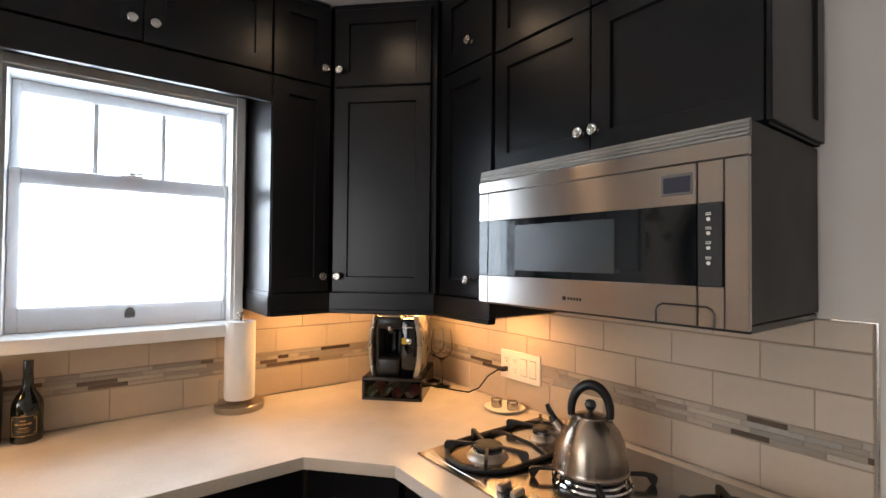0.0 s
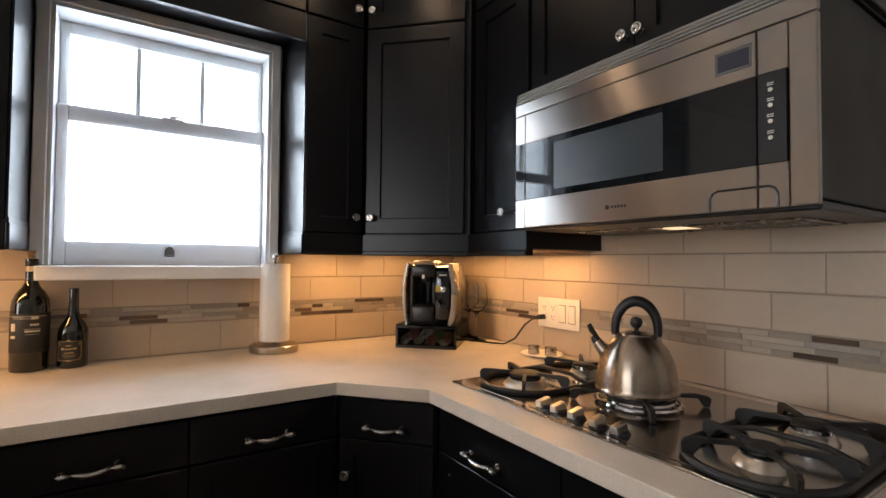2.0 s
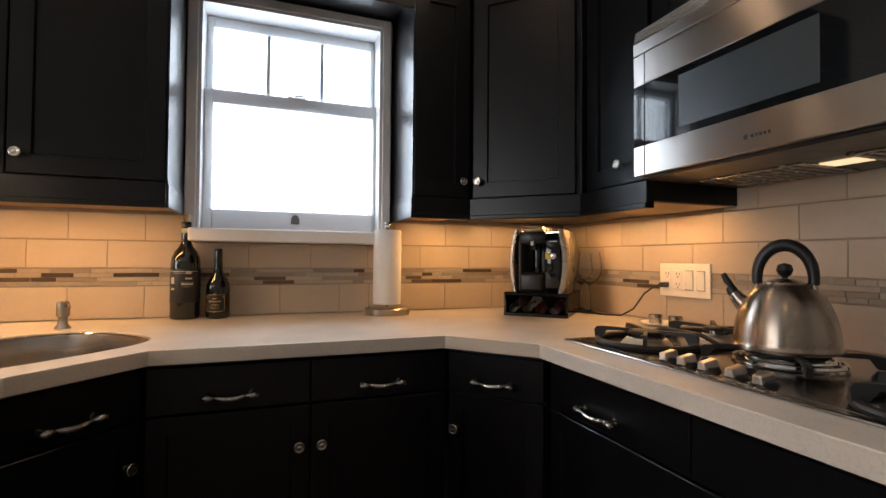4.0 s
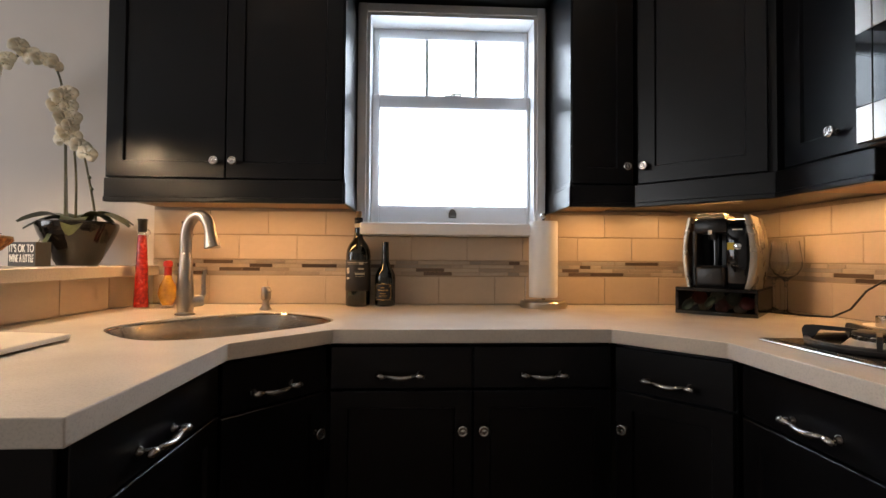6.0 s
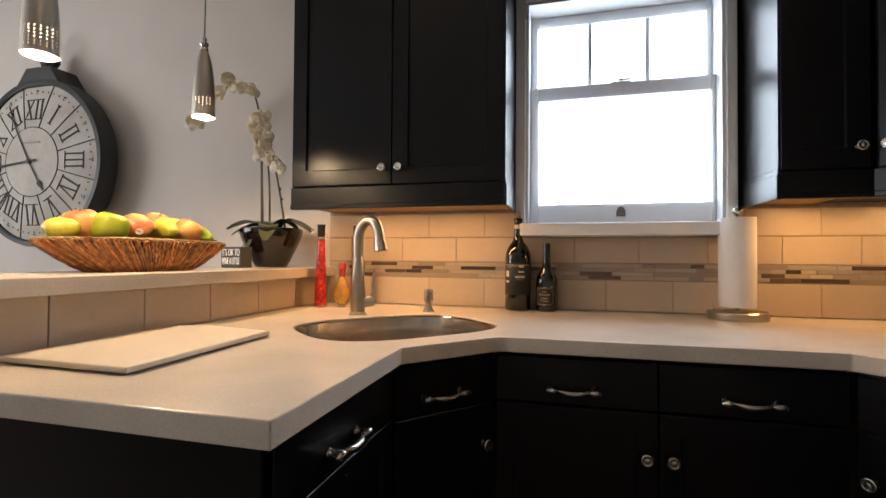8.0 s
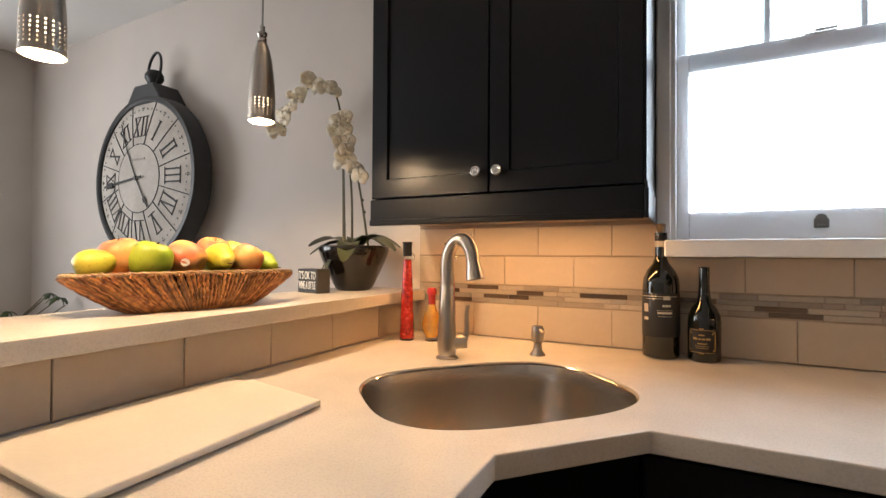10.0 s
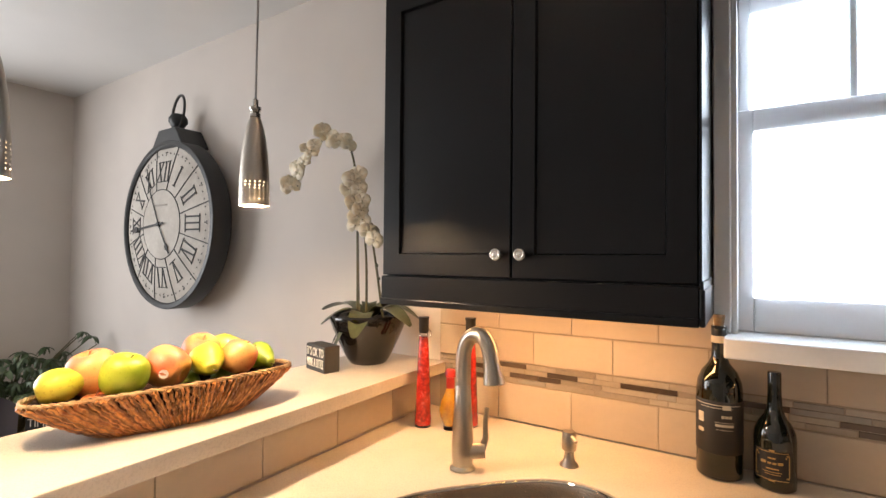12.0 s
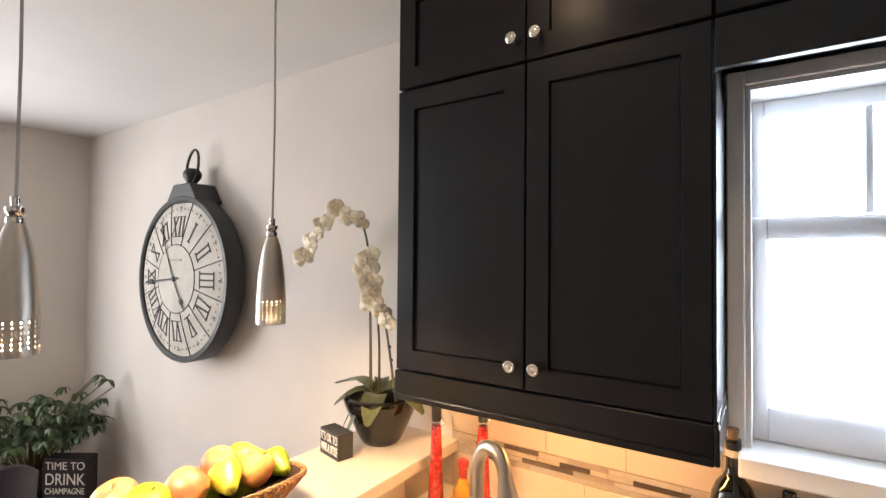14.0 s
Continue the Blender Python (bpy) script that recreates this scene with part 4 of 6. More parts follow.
# coffee machine on its capsule drawer
mm, mwid = facing((0.900, 1.795), (1.076, 1.622))
mm = Matrix.Translation((0, 0, TOP)) @ mm
tray = thing("capsule_drawer", mm, "black capsule drawer with a clear front showing coloured coffee discs", "drawer")
bm = box(0, mwid, 0.010, 0.315, 0.086, 0.092, 0.002)
box(0, mwid, 0.010, 0.315, 0.0, 0.006, 0.002, 1, bm)
box(0, 0.005, 0.010, 0.315, 0.006, 0.086, 0, 1, bm)
box(mwid - 0.005, mwid, 0.010, 0.315, 0.006, 0.086, 0, 1, bm)
box(0.005, mwid - 0.005, 0.31, 0.315, 0.006, 0.086, 0, 1, bm)
part("case", bm, M_BLACKG, tray)
bm = box(0.0, mwid, 0.0, 0.010, 0.0, 0.014, 0.002)
for b in ((0.0, mwid, 0.0, 0.010, 0.078, 0.092), (0.0, 0.010, 0.0, 0.010, 0.014, 0.078), (mwid - 0.010, mwid, 0.0, 0.010, 0.014, 0.078)):
    box(*b, 0.002, 1, bm)
M_SMOKE = clear("smoked_clear_plastic", (0.55, 0.53, 0.5), 0.02, 1.12)
dr = part("drawer_front", bm, M_BLACKG, tray, "black front frame")
part("clear_front", box(0.010, mwid - 0.010, 0.003, 0.006, 0.014, 0.078), M_SMOKE, dr, "clear plastic window")
DISC = [("disc_red", (0.14, 0.015, 0.015)), ("disc_foil", (0.40, 0.38, 0.34)), ("disc_green", (0.03, 0.05, 0.03)), ("disc_brown", (0.16, 0.10, 0.05))]
DISCM = [mat(n, c, 0.35, 0.2, 0.25, 30, 90, 0.05) for n, c in DISC]
rng = random.Random(4)
for i in range(11):
    dx, dz = 0.038 + 0.0175 * i, 0.030 + 0.014 * (i % 3)
    bm = lathe([(0, 0), (0.020, 0), (0.024, 0.002), (0.024, 0.004), (0.017, 0.010), (0, 0.011)], 18, m=pose(dx, 0.020 + 0.012 * (i % 2), dz, 60 + rng.uniform(-25, 25), rng.uniform(-40, 40), rng.uniform(-30, 30)))
    part("coffee_disc", bm, DISCM[(i * 7 + 2) % 4], tray, smooth=True)

M_SILVER = mat("champagne_silver_plastic", (0.52, 0.46, 0.38), 0.28, 0.75, 0.04, 10, 300, 0.03)
brew = thing("coffee_machine", mm @ pose(0.008, 0.030, 0.092), "black and champagne capsule coffee machine on the capsule drawer", "coffee machine")
part("tower", box(0.030, 0.210, 0.105, 0.255, 0.002, 0.240, 0.022, 3), M_BLACK, brew, smooth=True)
bm = box(0.140, 0.205, 0.012, 0.13, 0.0, 0.235, 0.012, 2)
part("control_column", bm, M_BLACKG, brew, "glossy black control column", True)
bm = box(0.038, 0.146, 0.018, 0.13, 0.188, 0.240, 0.012, 2)
part("brew_head", bm, M_BLACK, brew, smooth=True)
part("bay_wall", box(0.034, 0.048, 0.020, 0.13, 0.0, 0.20, 0.005), M_BLACK, brew)
part("nozzle", lathe([(0.012, 0.165), (0.016, 0.172), (0.018, 0.190), (0, 0.190)], 20, m=pose(0.092, 0.065, 0)), M_BLACK, brew, smooth=True)
part("nozzle_tag", box(0.086, 0.098, 0.0165, 0.019, 0.183, 0.199, 0.001), M_PLASTIC, brew)
part("brew_column", lathe([(0.024, 0.06), (0.024, 0.188)], 24, m=pose(0.092, 0.118, 0)), M_BLACKG, brew, smooth=True)
st = part("cup_stand", box(0.046, 0.138, 0.000, 0.105, 0.0, 0.074, 0.012, 3), M_BLACK, brew, "black drip stand with grille", True)
bm = bmesh.new()
for i in range(7):
    box(0.055 + 0.011 * i, 0.0605 + 0.011 * i, 0.012, 0.095, 0.0742, 0.0762, 0.0006, 1, bm)
part("grille", bm, M_CHAR, st)
part("stand_mark", lathe([(0, 0), (0.008, 0), (0.008, 0.0006), (0, 0.0006)], 16, m=pose(0.092, -0.0002, 0.040, 90, 0, 0)), M_CHAR, st)


def shell(xf, z1, thick, y0, y1):
    """A bowed side cover: xf(z) gives its outer x."""
    bm = bmesh.new()
    rows = []
    for i in range(13):
        z = z1 * i / 12
        rows.append([bm.verts.new(p) for p in ((xf(z), y0 + 0.006, z), (xf(z), y1, z), (xf(z) - thick, y1, z), (xf(z) - thick, y0, z), (xf(z) - thick * 0.4, y0, z))])
    for a, b in zip(rows, rows[1:]):
        for k in range(5):
            bm.faces.new((a[k], a[(k + 1) % 5], b[(k + 1) % 5], b[k]))
    bm.faces.new(rows[0])
    bm.faces.new(rows[-1][::-1])
    bmesh.ops.recalc_face_normals(bm, faces=bm.faces[:])
    return bm


part("side_cover", shell(lambda z: 0.206 + 0.026 * math.sin(math.pi * (0.14 + 0.76 * z / 0.245)), 0.245, 0.020, 0.006, 0.250), M_SILVER, brew, "bowed champagne side cover", True)
part("side_cover", shell(lambda z: 0.034 - 0.026 * math.sin(math.pi * (0.14 + 0.76 * z / 0.245)) + 0.012, 0.245, 0.012, 0.006, 0.250), M_SILVER, brew, "bowed champagne side cover", True)
bm = box(0.050, 0.140, 0.004, 0.20, 0.238, 0.256, 0.009, 3)
part("lid", bm, M_SILVER, brew, "champagne top lid", True)
part("dial", lathe([(0.0125, 0), (0.0125, 0.003), (0.010, 0.0045), (0, 0.005)], 20, m=pose(0.176, 0.0115, 0.142, 90, 0, 0)), M_CHROME, brew, smooth=True)
part("sticker", box(0.146, 0.166, 0.0085, 0.0118, 0.130, 0.154, 0.0005), mat("yellow_sticker", (0.75, 0.55, 0.03), 0.5), brew, "small yellow sticker")
part("maker_mark", box(0.160, 0.190, 0.0108, 0.0122, 0.196, 0.200, 0.0002), M_PLASTIC, brew)
for i in range(3):
    part("indicator", box(0.162 + 0.011 * i, 0.168 + 0.011 * i, 0.0108, 0.0122, 0.074, 0.079, 0.0005), M_CHAR, brew)


def wine_glass(x, y, s):
    g = thing("wine_glass", pose(x, y, TOP), "clear empty stemmed wine glass beside the coffee machine", "wine glass", "wine glasses")
    prof = [(0, 0.0), (0.034, 0.0), (0.034, 0.0015), (0.012, 0.004), (0.0045, 0.012), (0.0038, 0.06), (0.0042, 0.105), (0.010, 0.114), (0.028, 0.128), (0.039, 0.152), (0.0405, 0.175), (0.036, 0.215), (0.0335, 0.238)]
    inner = [(0.0315, 0.238), (0.0340, 0.215), (0.0383, 0.175), (0.0366, 0.152), (0.026, 0.131), (0.010, 0.117), (0, 0.114)]
    part("glass", lathe([(r * s * 1.22, z * s * 1.07) for r, z in prof + inner], 36), M_CRYSTAL, g, smooth=True)


wine_glass(1.288, 1.772, 1.0)
wine_glass(1.316, 1.866, 0.98)

saucer = tagged(link("saucer", lathe([(0, 0.001), (0.040, 0.0), (0.062, 0.004), (0.078, 0.009), (0.077, 0.011), (0.060, 0.0065), (0.038, 0.004), (0, 0.004)], 40), M_PLASTIC, smooth=True), "small ivory saucer on the worktop", "saucer")
saucer.matrix_world = pose(1.288, 1.372, TOP)
for cx, cy in ((1.276, 1.402), (1.298, 1.338)):
    c = thing("tealight", pose(cx, cy, TOP + 0.0045), "metal tealight cup on the ivory saucer", "tealight", "tealights")
    part("cup", lathe([(0, 0), (0.021, 0), (0.0215, 0.003), (0.0215, 0.030), (0.0205, 0.030), (0.0205, 0.020), (0, 0.019)], 28), M_PULL, c, smooth=True)
    part("wax", lathe([(0.0203, 0.0205), (0.012, 0.021), (0, 0.0205)], 24), M_PLASTIC, c, smooth=True)

board = thing("cutting_board", pose(0, 0, TOP), "pale cream cutting board lying on the worktop", "cutting board")
part("slab", prism([(-0.748, 0.835), (-0.762, 1.232), (-0.985, 1.272), (-0.990, 1.254), (-1.050, 1.258), (-1.040, 0.842)], 0.004, 0.015, None, 0.003), mat("cream_board", (0.60, 0.54, 0.45), 0.45, 0, 0.05, 8, 120, 0.05), board)
for fx, fy in ((-0.78, 0.87), (-0.79, 1.20), (-1.01, 0.87), (-1.02, 1.22)):
    part("foot", lathe([(0, 0), (0.010, 0), (0.011, 0.004), (0, 0.004)], 14, m=pose(fx, fy, 0)), M_BLACK, board)

# decorative infusion bottles
M_CHILI = mat("red_peppers", (0.66, 0.030, 0.016), 0.25, 0, 0.35, 75, 160, 0.6, tint=(0.24, 0.008, 0.008), coat=0.6)
M_OIL = mat("golden_oil", (0.70, 0.36, 0.03), 0.12, 0, 0.3, 18, 60, 0.2, tint=(0.40, 0.18, 0.02), coat=0.8)
M_WAX = mat("red_wax", (0.40, 0.02, 0.015), 0.35)


def pepper_bottle(x, y, h):
    b = thing("infusion_bottle", pose(x, y, TOP), "tall tapered bottle of red peppers with a black cap", "bottle", "infusion bottles")
    s = h / 0.32
    part("filling", lathe([(0, 0.006 * s), (0.0238, 0.006 * s), (0.0242, 0.02 * s), (0.0200, 0.13 * s), (0.0145, 0.25 * s), (0.0120, 0.262 * s), (0, 0.263 * s)], 24), M_CHILI, b, "packed red peppers in liquid", True)
    part("base_glass", lathe([(0, 0), (0.0235, 0), (0.0242, 0.003), (0.0238, 0.0058), (0, 0.0058)], 28), M_GLASS, b, "thick glass foot", True)
    part("neck_glass", lathe([(0.0140, 0.252 * s), (0.0122, 0.268 * s), (0.0122, 0.285 * s), (0.0110, 0.285 * s), (0.0110, 0.268 * s), (0.0125, 0.2525 * s)], 24), M_GLASS, b, smooth=True)
    part("cap", lathe([(0.0125, 0.272 * s), (0.0145, 0.276 * s), (0.0150, 0.312 * s), (0.0165, 0.314 * s), (0.0165, 0.319 * s), (0, 0.320 * s)], 22), M_BLACK, b, "black cap", True)
    part("wire_clasp", tube(arc(lambda f: (0.012 + 0.012 * math.sin(math.pi * f), 0.006, (0.285 - 0.03 * f) * s), 9), 0.0011, 6), M_NICKEL, b)


pepper_bottle(-0.992, 1.893, 0.320)
pepper_bottle(-0.876, 1.968, 0.318)
ob = thing("oil_bottle", pose(-0.912, 1.915, TOP), "squat bottle of golden oil with red wax seal", "bottle", "infusion bottles")
part("oil", lathe([(0, 0.012), (0.018, 0.012), (0.0285, 0.035), (0.0318, 0.056), (0.0265, 0.082), (0.0165, 0.102), (0.0115, 0.118), (0, 0.119)], 28), M_OIL, ob, "golden oil with herbs", True)
part("foot_glass", lathe([(0, 0), (0.019, 0), (0.020, 0.004), (0.018, 0.0115), (0, 0.0115)], 30), M_GLASS, ob, smooth=True)
part("wax_seal", lathe([(0.0110, 0.116), (0.0125, 0.120), (0.0118, 0.148), (0.0155, 0.150), (0.0158, 0.164), (0.011, 0.171), (0, 0.172)], 22), M_WAX, ob, "red wax cap", True)

# ---- things on the bar ----
BX, BY, BZ = -1.201, 1.285, BAR1
HL, HW, BH = 0.250, 0.078, 0.080


def boat(u, v):
    """u round the rim, v from the floor of the basket (0) to the rim (1)."""
    k = 0.50 + 0.50 * v ** 0.75
    kx = 0.62 + 0.38 * v ** 0.7
    c, s = math.cos(u), math.sin(u)
    y = HL * k * math.copysign(abs(c) ** 0.9, c)
    x = HW * kx * math.copysign(abs(s) ** 0.8, s)
    return Vector((x, y, BH * v * (1.0 - 0.06 * abs(c) ** 3)))


basket = thing("fruit_basket", pose(BX, BY, BZ + 0.003, 0, 0, -11.3), "long boat-shaped woven brown basket on the bar, full of fruit", "basket")
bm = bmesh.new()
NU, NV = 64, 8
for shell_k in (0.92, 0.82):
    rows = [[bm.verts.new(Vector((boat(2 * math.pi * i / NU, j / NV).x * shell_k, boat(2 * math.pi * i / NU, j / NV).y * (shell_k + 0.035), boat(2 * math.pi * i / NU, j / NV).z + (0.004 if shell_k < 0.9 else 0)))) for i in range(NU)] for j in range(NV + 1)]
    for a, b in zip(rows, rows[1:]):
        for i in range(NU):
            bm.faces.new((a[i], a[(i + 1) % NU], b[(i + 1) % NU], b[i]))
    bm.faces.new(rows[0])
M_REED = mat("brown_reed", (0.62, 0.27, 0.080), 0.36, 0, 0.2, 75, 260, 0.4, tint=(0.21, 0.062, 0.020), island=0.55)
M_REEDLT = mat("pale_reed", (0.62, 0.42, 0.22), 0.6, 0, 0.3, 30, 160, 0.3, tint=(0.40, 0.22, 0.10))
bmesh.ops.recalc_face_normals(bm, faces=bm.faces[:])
# inner shell coloured near black, painting the shade between the strands
part("shell", bm, mat("reed_gap_shade", (0.045, 0.017, 0.007), 0.9), basket)
bm = bmesh.new()
rng = random.Random(11)
COLS, STEPS = 108, 17
walk_u, run = [0.0], [0.0]
for i in range(720):
    run.append(run[-1] + (boat(2 * math.pi * (i + 1) / 720, 0.8) - boat(2 * math.pi * i / 720, 0.8)).length)
    walk_u.append(2 * math.pi * (i + 1) / 720)


def even(f):
    """Angle at a fraction of the way round the basket's side."""
    return float(np.interp((f % 1.0) * run[-1], run, walk_u))


for i in range(COLS):
    f_ = (i + rng.uniform(-0.15, 0.15)) / COLS
    lean, knot = rng.uniform(0.008, 0.016), rng.uniform(0, math.pi)
    pts, rad = [], []
    for k in range(STEPS):
        v = k / (STEPS - 1)
        p = boat(even(f_ + lean * (v - 0.5) + 0.0012 * math.sin(k * 1.9 + knot)), v)
        away = Vector((p.x / HW, p.y / HL * 0.5, -0.35)).normalized()
        beat = abs(math.sin(k * 0.95 + knot))
        pts.append(p + away * (0.0016 + 0.0016 * beat + rng.uniform(0, 0.0012)))
        rad.append(0.0034 + 0.0013 * beat)
    tube(pts, rad, 7, bm, True)
part("weave", bm, M_REED, basket, "twisted brown reed strands", True)
bm = bmesh.new()
for k in range(2):
    pts = []
    for i in range(161):
        u = 2 * math.pi * i / 160
        p = boat(u, 1.0)
        a = u * 34 + k * math.pi
        pts.append(p + Vector((0.0028 * math.cos(a), 0, 0.002 + 0.0026 * math.sin(a))))
    tube(pts, 0.0027, 6, bm, False)
part("rim_braid", bm, M_REEDLT, basket, "paler braided rim", True)


def smooth_path(pts, n=40):
    out = []
    P = [Vector(p) for p in pts]
    P = [P[0] * 2 - P[1]] + P + [P[-1] * 2 - P[-2]]
    for s in range(n):
        f = s / (n - 1) * (len(P) - 3)
        i = min(int(f), len(P) - 4)
        t = f - i
        a, b, c, d = P[i:i + 4]
        out.append(0.5 * ((2 * b) + (c - a) * t + (2 * a - 5 * b + 4 * c - d) * t * t + (3 * b - a - 3 * c + d) * t ** 3))
    return out


def fruit_mat(name, a, b, c):
    m, n, l, bs = nodes_of(name)
    tc = n.new("ShaderNodeTexCoord")
    t1, t2 = n.new("ShaderNodeTexNoise"), n.new("ShaderNodeTexNoise")
    t1.inputs["Scale"].default_value, t2.inputs["Scale"].default_value = 14, 160
    r1 = n.new("ShaderNodeValToRGB")
    r1.color_ramp.elements[0].color, r1.color_ramp.elements[1].color = (*a, 1), (*b, 1)
    r1.color_ramp.elements[0].position, r1.color_ramp.elements[1].position = 0.42, 0.60
    r2 = n.new("ShaderNodeValToRGB")
    r2.color_ramp.elements[0].color, r2.color_ramp.elements[1].color = (*c, 1), (1, 1, 1, 1)
    r2.color_ramp.elements[0].position, r2.color_ramp.elements[1].position = 0.32, 0.42
    mx = n.new("ShaderNodeMixRGB")
    mx.blend_type = "MULTIPLY"
    mx.inputs["Fac"].default_value = 0.5
    for t in (t1, t2):
        l.new(tc.outputs["Object"], t.inputs["Vector"])
    l.new(t1.outputs["Fac"], r1.inputs["Fac"])
    l.new(t2.outputs["Fac"], r2.inputs["Fac"])
    l.new(r1.outputs["Color"], mx.inputs["Color1"])
    l.new(r2.outputs["Color"], mx.inputs["Color2"])
    l.new(mx.outputs["Color"], bs.inputs["Base Color"])
    bs.inputs["Roughness"].default_value = 0.36
    bs.inputs["Coat Weight"].default_value = 0.06
    return m


M_APG = fruit_mat("green_apple_skin", (0.20, 0.29, 0.012), (0.33, 0.38, 0.03), (0.7, 0.75, 0.3))
M_APR = fruit_mat("blush_apple_skin", (0.60, 0.13, 0.055), (0.68, 0.36, 0.11), (0.8, 0.6, 0.4))
M_PEAR = fruit_mat("yellow_pear_skin", (0.40, 0.38, 0.025), (0.52, 0.45, 0.05), (0.6, 0.5, 0.2))
M_STEM = mat("fruit_stem", (0.10, 0.055, 0.02), 0.8)
APPLE = [(0, 0.006), (0.010, 0.0025), (0.020, 0.0), (0.033, 0.008), (0.041, 0.026), (0.0415, 0.042), (0.037, 0.058), (0.025, 0.068), (0.013, 0.068), (0.006, 0.062), (0, 0.058)]
PEAR = [(0, 0.004), (0.012, 0.001), (0.022, 0.002), (0.034, 0.014), (0.038, 0.030), (0.035, 0.046), (0.027, 0.062), (0.020, 0.076), (0.016, 0.086), (0.010, 0.092), (0, 0.093)]


def fruit(kind, x, y, z, s, rx, ry, rz, material, label):
    f = thing(kind, pose(BX + x - 0.014, BY + y, BZ + z - 0.006, rx, ry, rz), label, kind, "fruit in the basket")
    prof = [(max(0.0, p.x), p.y) for p in smooth_path([(r, z, 0) for r, z in (APPLE if kind == "apple" else PEAR)], 34)]
    prof[0], prof[-1] = (0.0, prof[0][1]), (0.0, prof[-1][1])
    h = prof[-1][1] * s
    h *= 1.10
    bm = lathe([(r * s, zz * s * 1.10 - h / 2) for r, zz in prof], 32)
    for v in bm.verts:
        a = math.atan2(v.co.y, v.co.x)
        v.co.x *= 1 + 0.025 * math.cos(5 * a) * (0.5 - v.co.z / h)
        v.co.y *= 1 + 0.025 * math.cos(5 * a + 0.3) * (0.5 - v.co.z / h)
    body = part("flesh", bm, material, f, smooth=True)
    part("stem", tube([(0, 0, h / 2 - 0.004 * s), (0.001, 0, h / 2 + 0.008), (0.005, 0.002, h / 2 + 0.016)], [0.0012, 0.0011, 0.0016], 6), M_STEM, f)
    return f


FRUIT = [("pear", -0.026, -0.180, 0.112, 0.86, 72, 0, 160, M_PEAR, "ripe yellow pear lying in the basket"),
         ("apple", -0.034, -0.132, 0.116, 1.04, 12, -10, 40, M_APR, "red-blushed apple in the woven basket"),
         ("apple", 0.018, -0.104, 0.112, 1.00, -10, 12, 0, M_APG, "shiny green apple in the woven basket"),
         ("apple", 0.022, -0.020, 0.117, 1.02, 70, 0, -60, M_APR, "red-blushed apple with a round paper sticker"),
         ("pear", 0.040, 0.052, 0.120, 0.96, 100, 0, 70, M_PEAR, "green-yellow pear on its side in the basket"),
         ("apple", -0.006, 0.062, 0.128, 0.95, 20, 0, 80, M_APR, "red-blushed apple at the back of the basket"),
         ("pear", 0.004, 0.126, 0.132, 0.92, 85, 0, 120, M_PEAR, "yellow pear on top of the pile"),
         ("apple", 0.044, 0.120, 0.113, 0.94, -20, 20, 20, M_APR, "small red-blushed apple in the basket"),
         ("pear", 0.044, 0.186, 0.106, 0.85, 100, 0, 80, M_APG, "small green pear at the basket's end"),
         ("apple", 0.008, -0.146, 0.058, 0.7, 0, 0, 0, M_APR, "red apple half hidden in the basket"),
         ("apple", 0.002, 0.020, 0.062, 0.80, 0, 0, 0, M_APG, "green apple half hidden in the basket"),
         ("apple", 0.020, 0.110, 0.066, 0.80, 0, 0, 0, M_APG, "green apple half hidden in the basket")]
for i, a in enumerate(FRUIT):
    f = fruit(*a)
    if i == 3:
        s = part("sticker", lathe([(0, 0), (0.009, 0), (0.009, 0.0006), (0, 0.0006)], 18), M_PLASTIC, f, "round white fruit sticker")
        s.matrix_basis = f.matrix_world.to_3x3().inverted().to_4x4() @ pose(0, 0, 0, 0, 0, -42) @ pose(0.0405, 0.0, -0.004, 0, 96, 0)

# orchid
M_POT = mat("black_brown_glaze", (0.012, 0.009, 0.007), 0.09, 0, 0.2, 5, 30, 0, coat=0.2, rough_var=0.03)
M_LEAF = mat("orchid_leaf", (0.105, 0.115, 0.045), 0.32, 0, 0.3, 12, 80, 0.1)
M_STALK = mat("orchid_stalk", (0.13, 0.11, 0.035), 0.5, 0, 0.3)
M_PETAL = mat("ivory_petal", (0.93, 0.87, 0.72), 0.6, 0, 0.03, 40, 120, 0.03, tint=(0.90, 0.76, 0.52))
OX, OY = -1.235, 1.925
orchid = thing("orchid", pose(OX, OY, BAR1), "cream orchid in a glossy black-brown pot on the bar", "potted plant")
part("pot", lathe([(q * 1.06, z) for q, z in ((0, 0.002), (0.054, 0.0), (0.059, 0.004), (0.068, 0.020), (0.090, 0.068), (0.108, 0.112), (0.117, 0.140), (0.116, 0.152), (0.110, 0.157), (0.101, 0.153), (0.098, 0.140), (0.0, 0.138))], 44), M_POT, orchid, "glossy black-brown ceramic pot", True)
part("soil", lathe([(0.1030, 0.1405), (0.05, 0.146), (0, 0.148)], 24), mat("bark_mix", (0.05, 0.03, 0.018), 0.95, 0, 0.4, 40, 120, 0.5), orchid, smooth=True)


def leaf_blade(length, width, droop, rise, n=9):
    bm = bmesh.new()
    rows = []
    for i in range(n):
        f = i / (n - 1)
        w = width * math.sin(math.pi * min(1, 0.14 + 0.83 * f)) ** 0.55
        x = length * f
        z = rise * math.sin(math.pi * 0.5 * min(1, f * 2)) - droop * f ** 2.2
        rows.append([bm.verts.new(p) for p in ((x, -w, z + w * 0.25), (x, 0, z), (x, w, z + w * 0.25), (x, 0, z - 0.003))])
    for a, b in zip(rows, rows[1:]):
        for k in range(4):
            bm.faces.new((a[k], a[(k + 1) % 4], b[(k + 1) % 4], b[k]))
    bm.faces.new(rows[0])
    bm.faces.new(rows[-1][::-1])
    bmesh.ops.recalc_face_normals(bm, faces=bm.faces[:])
    return bm


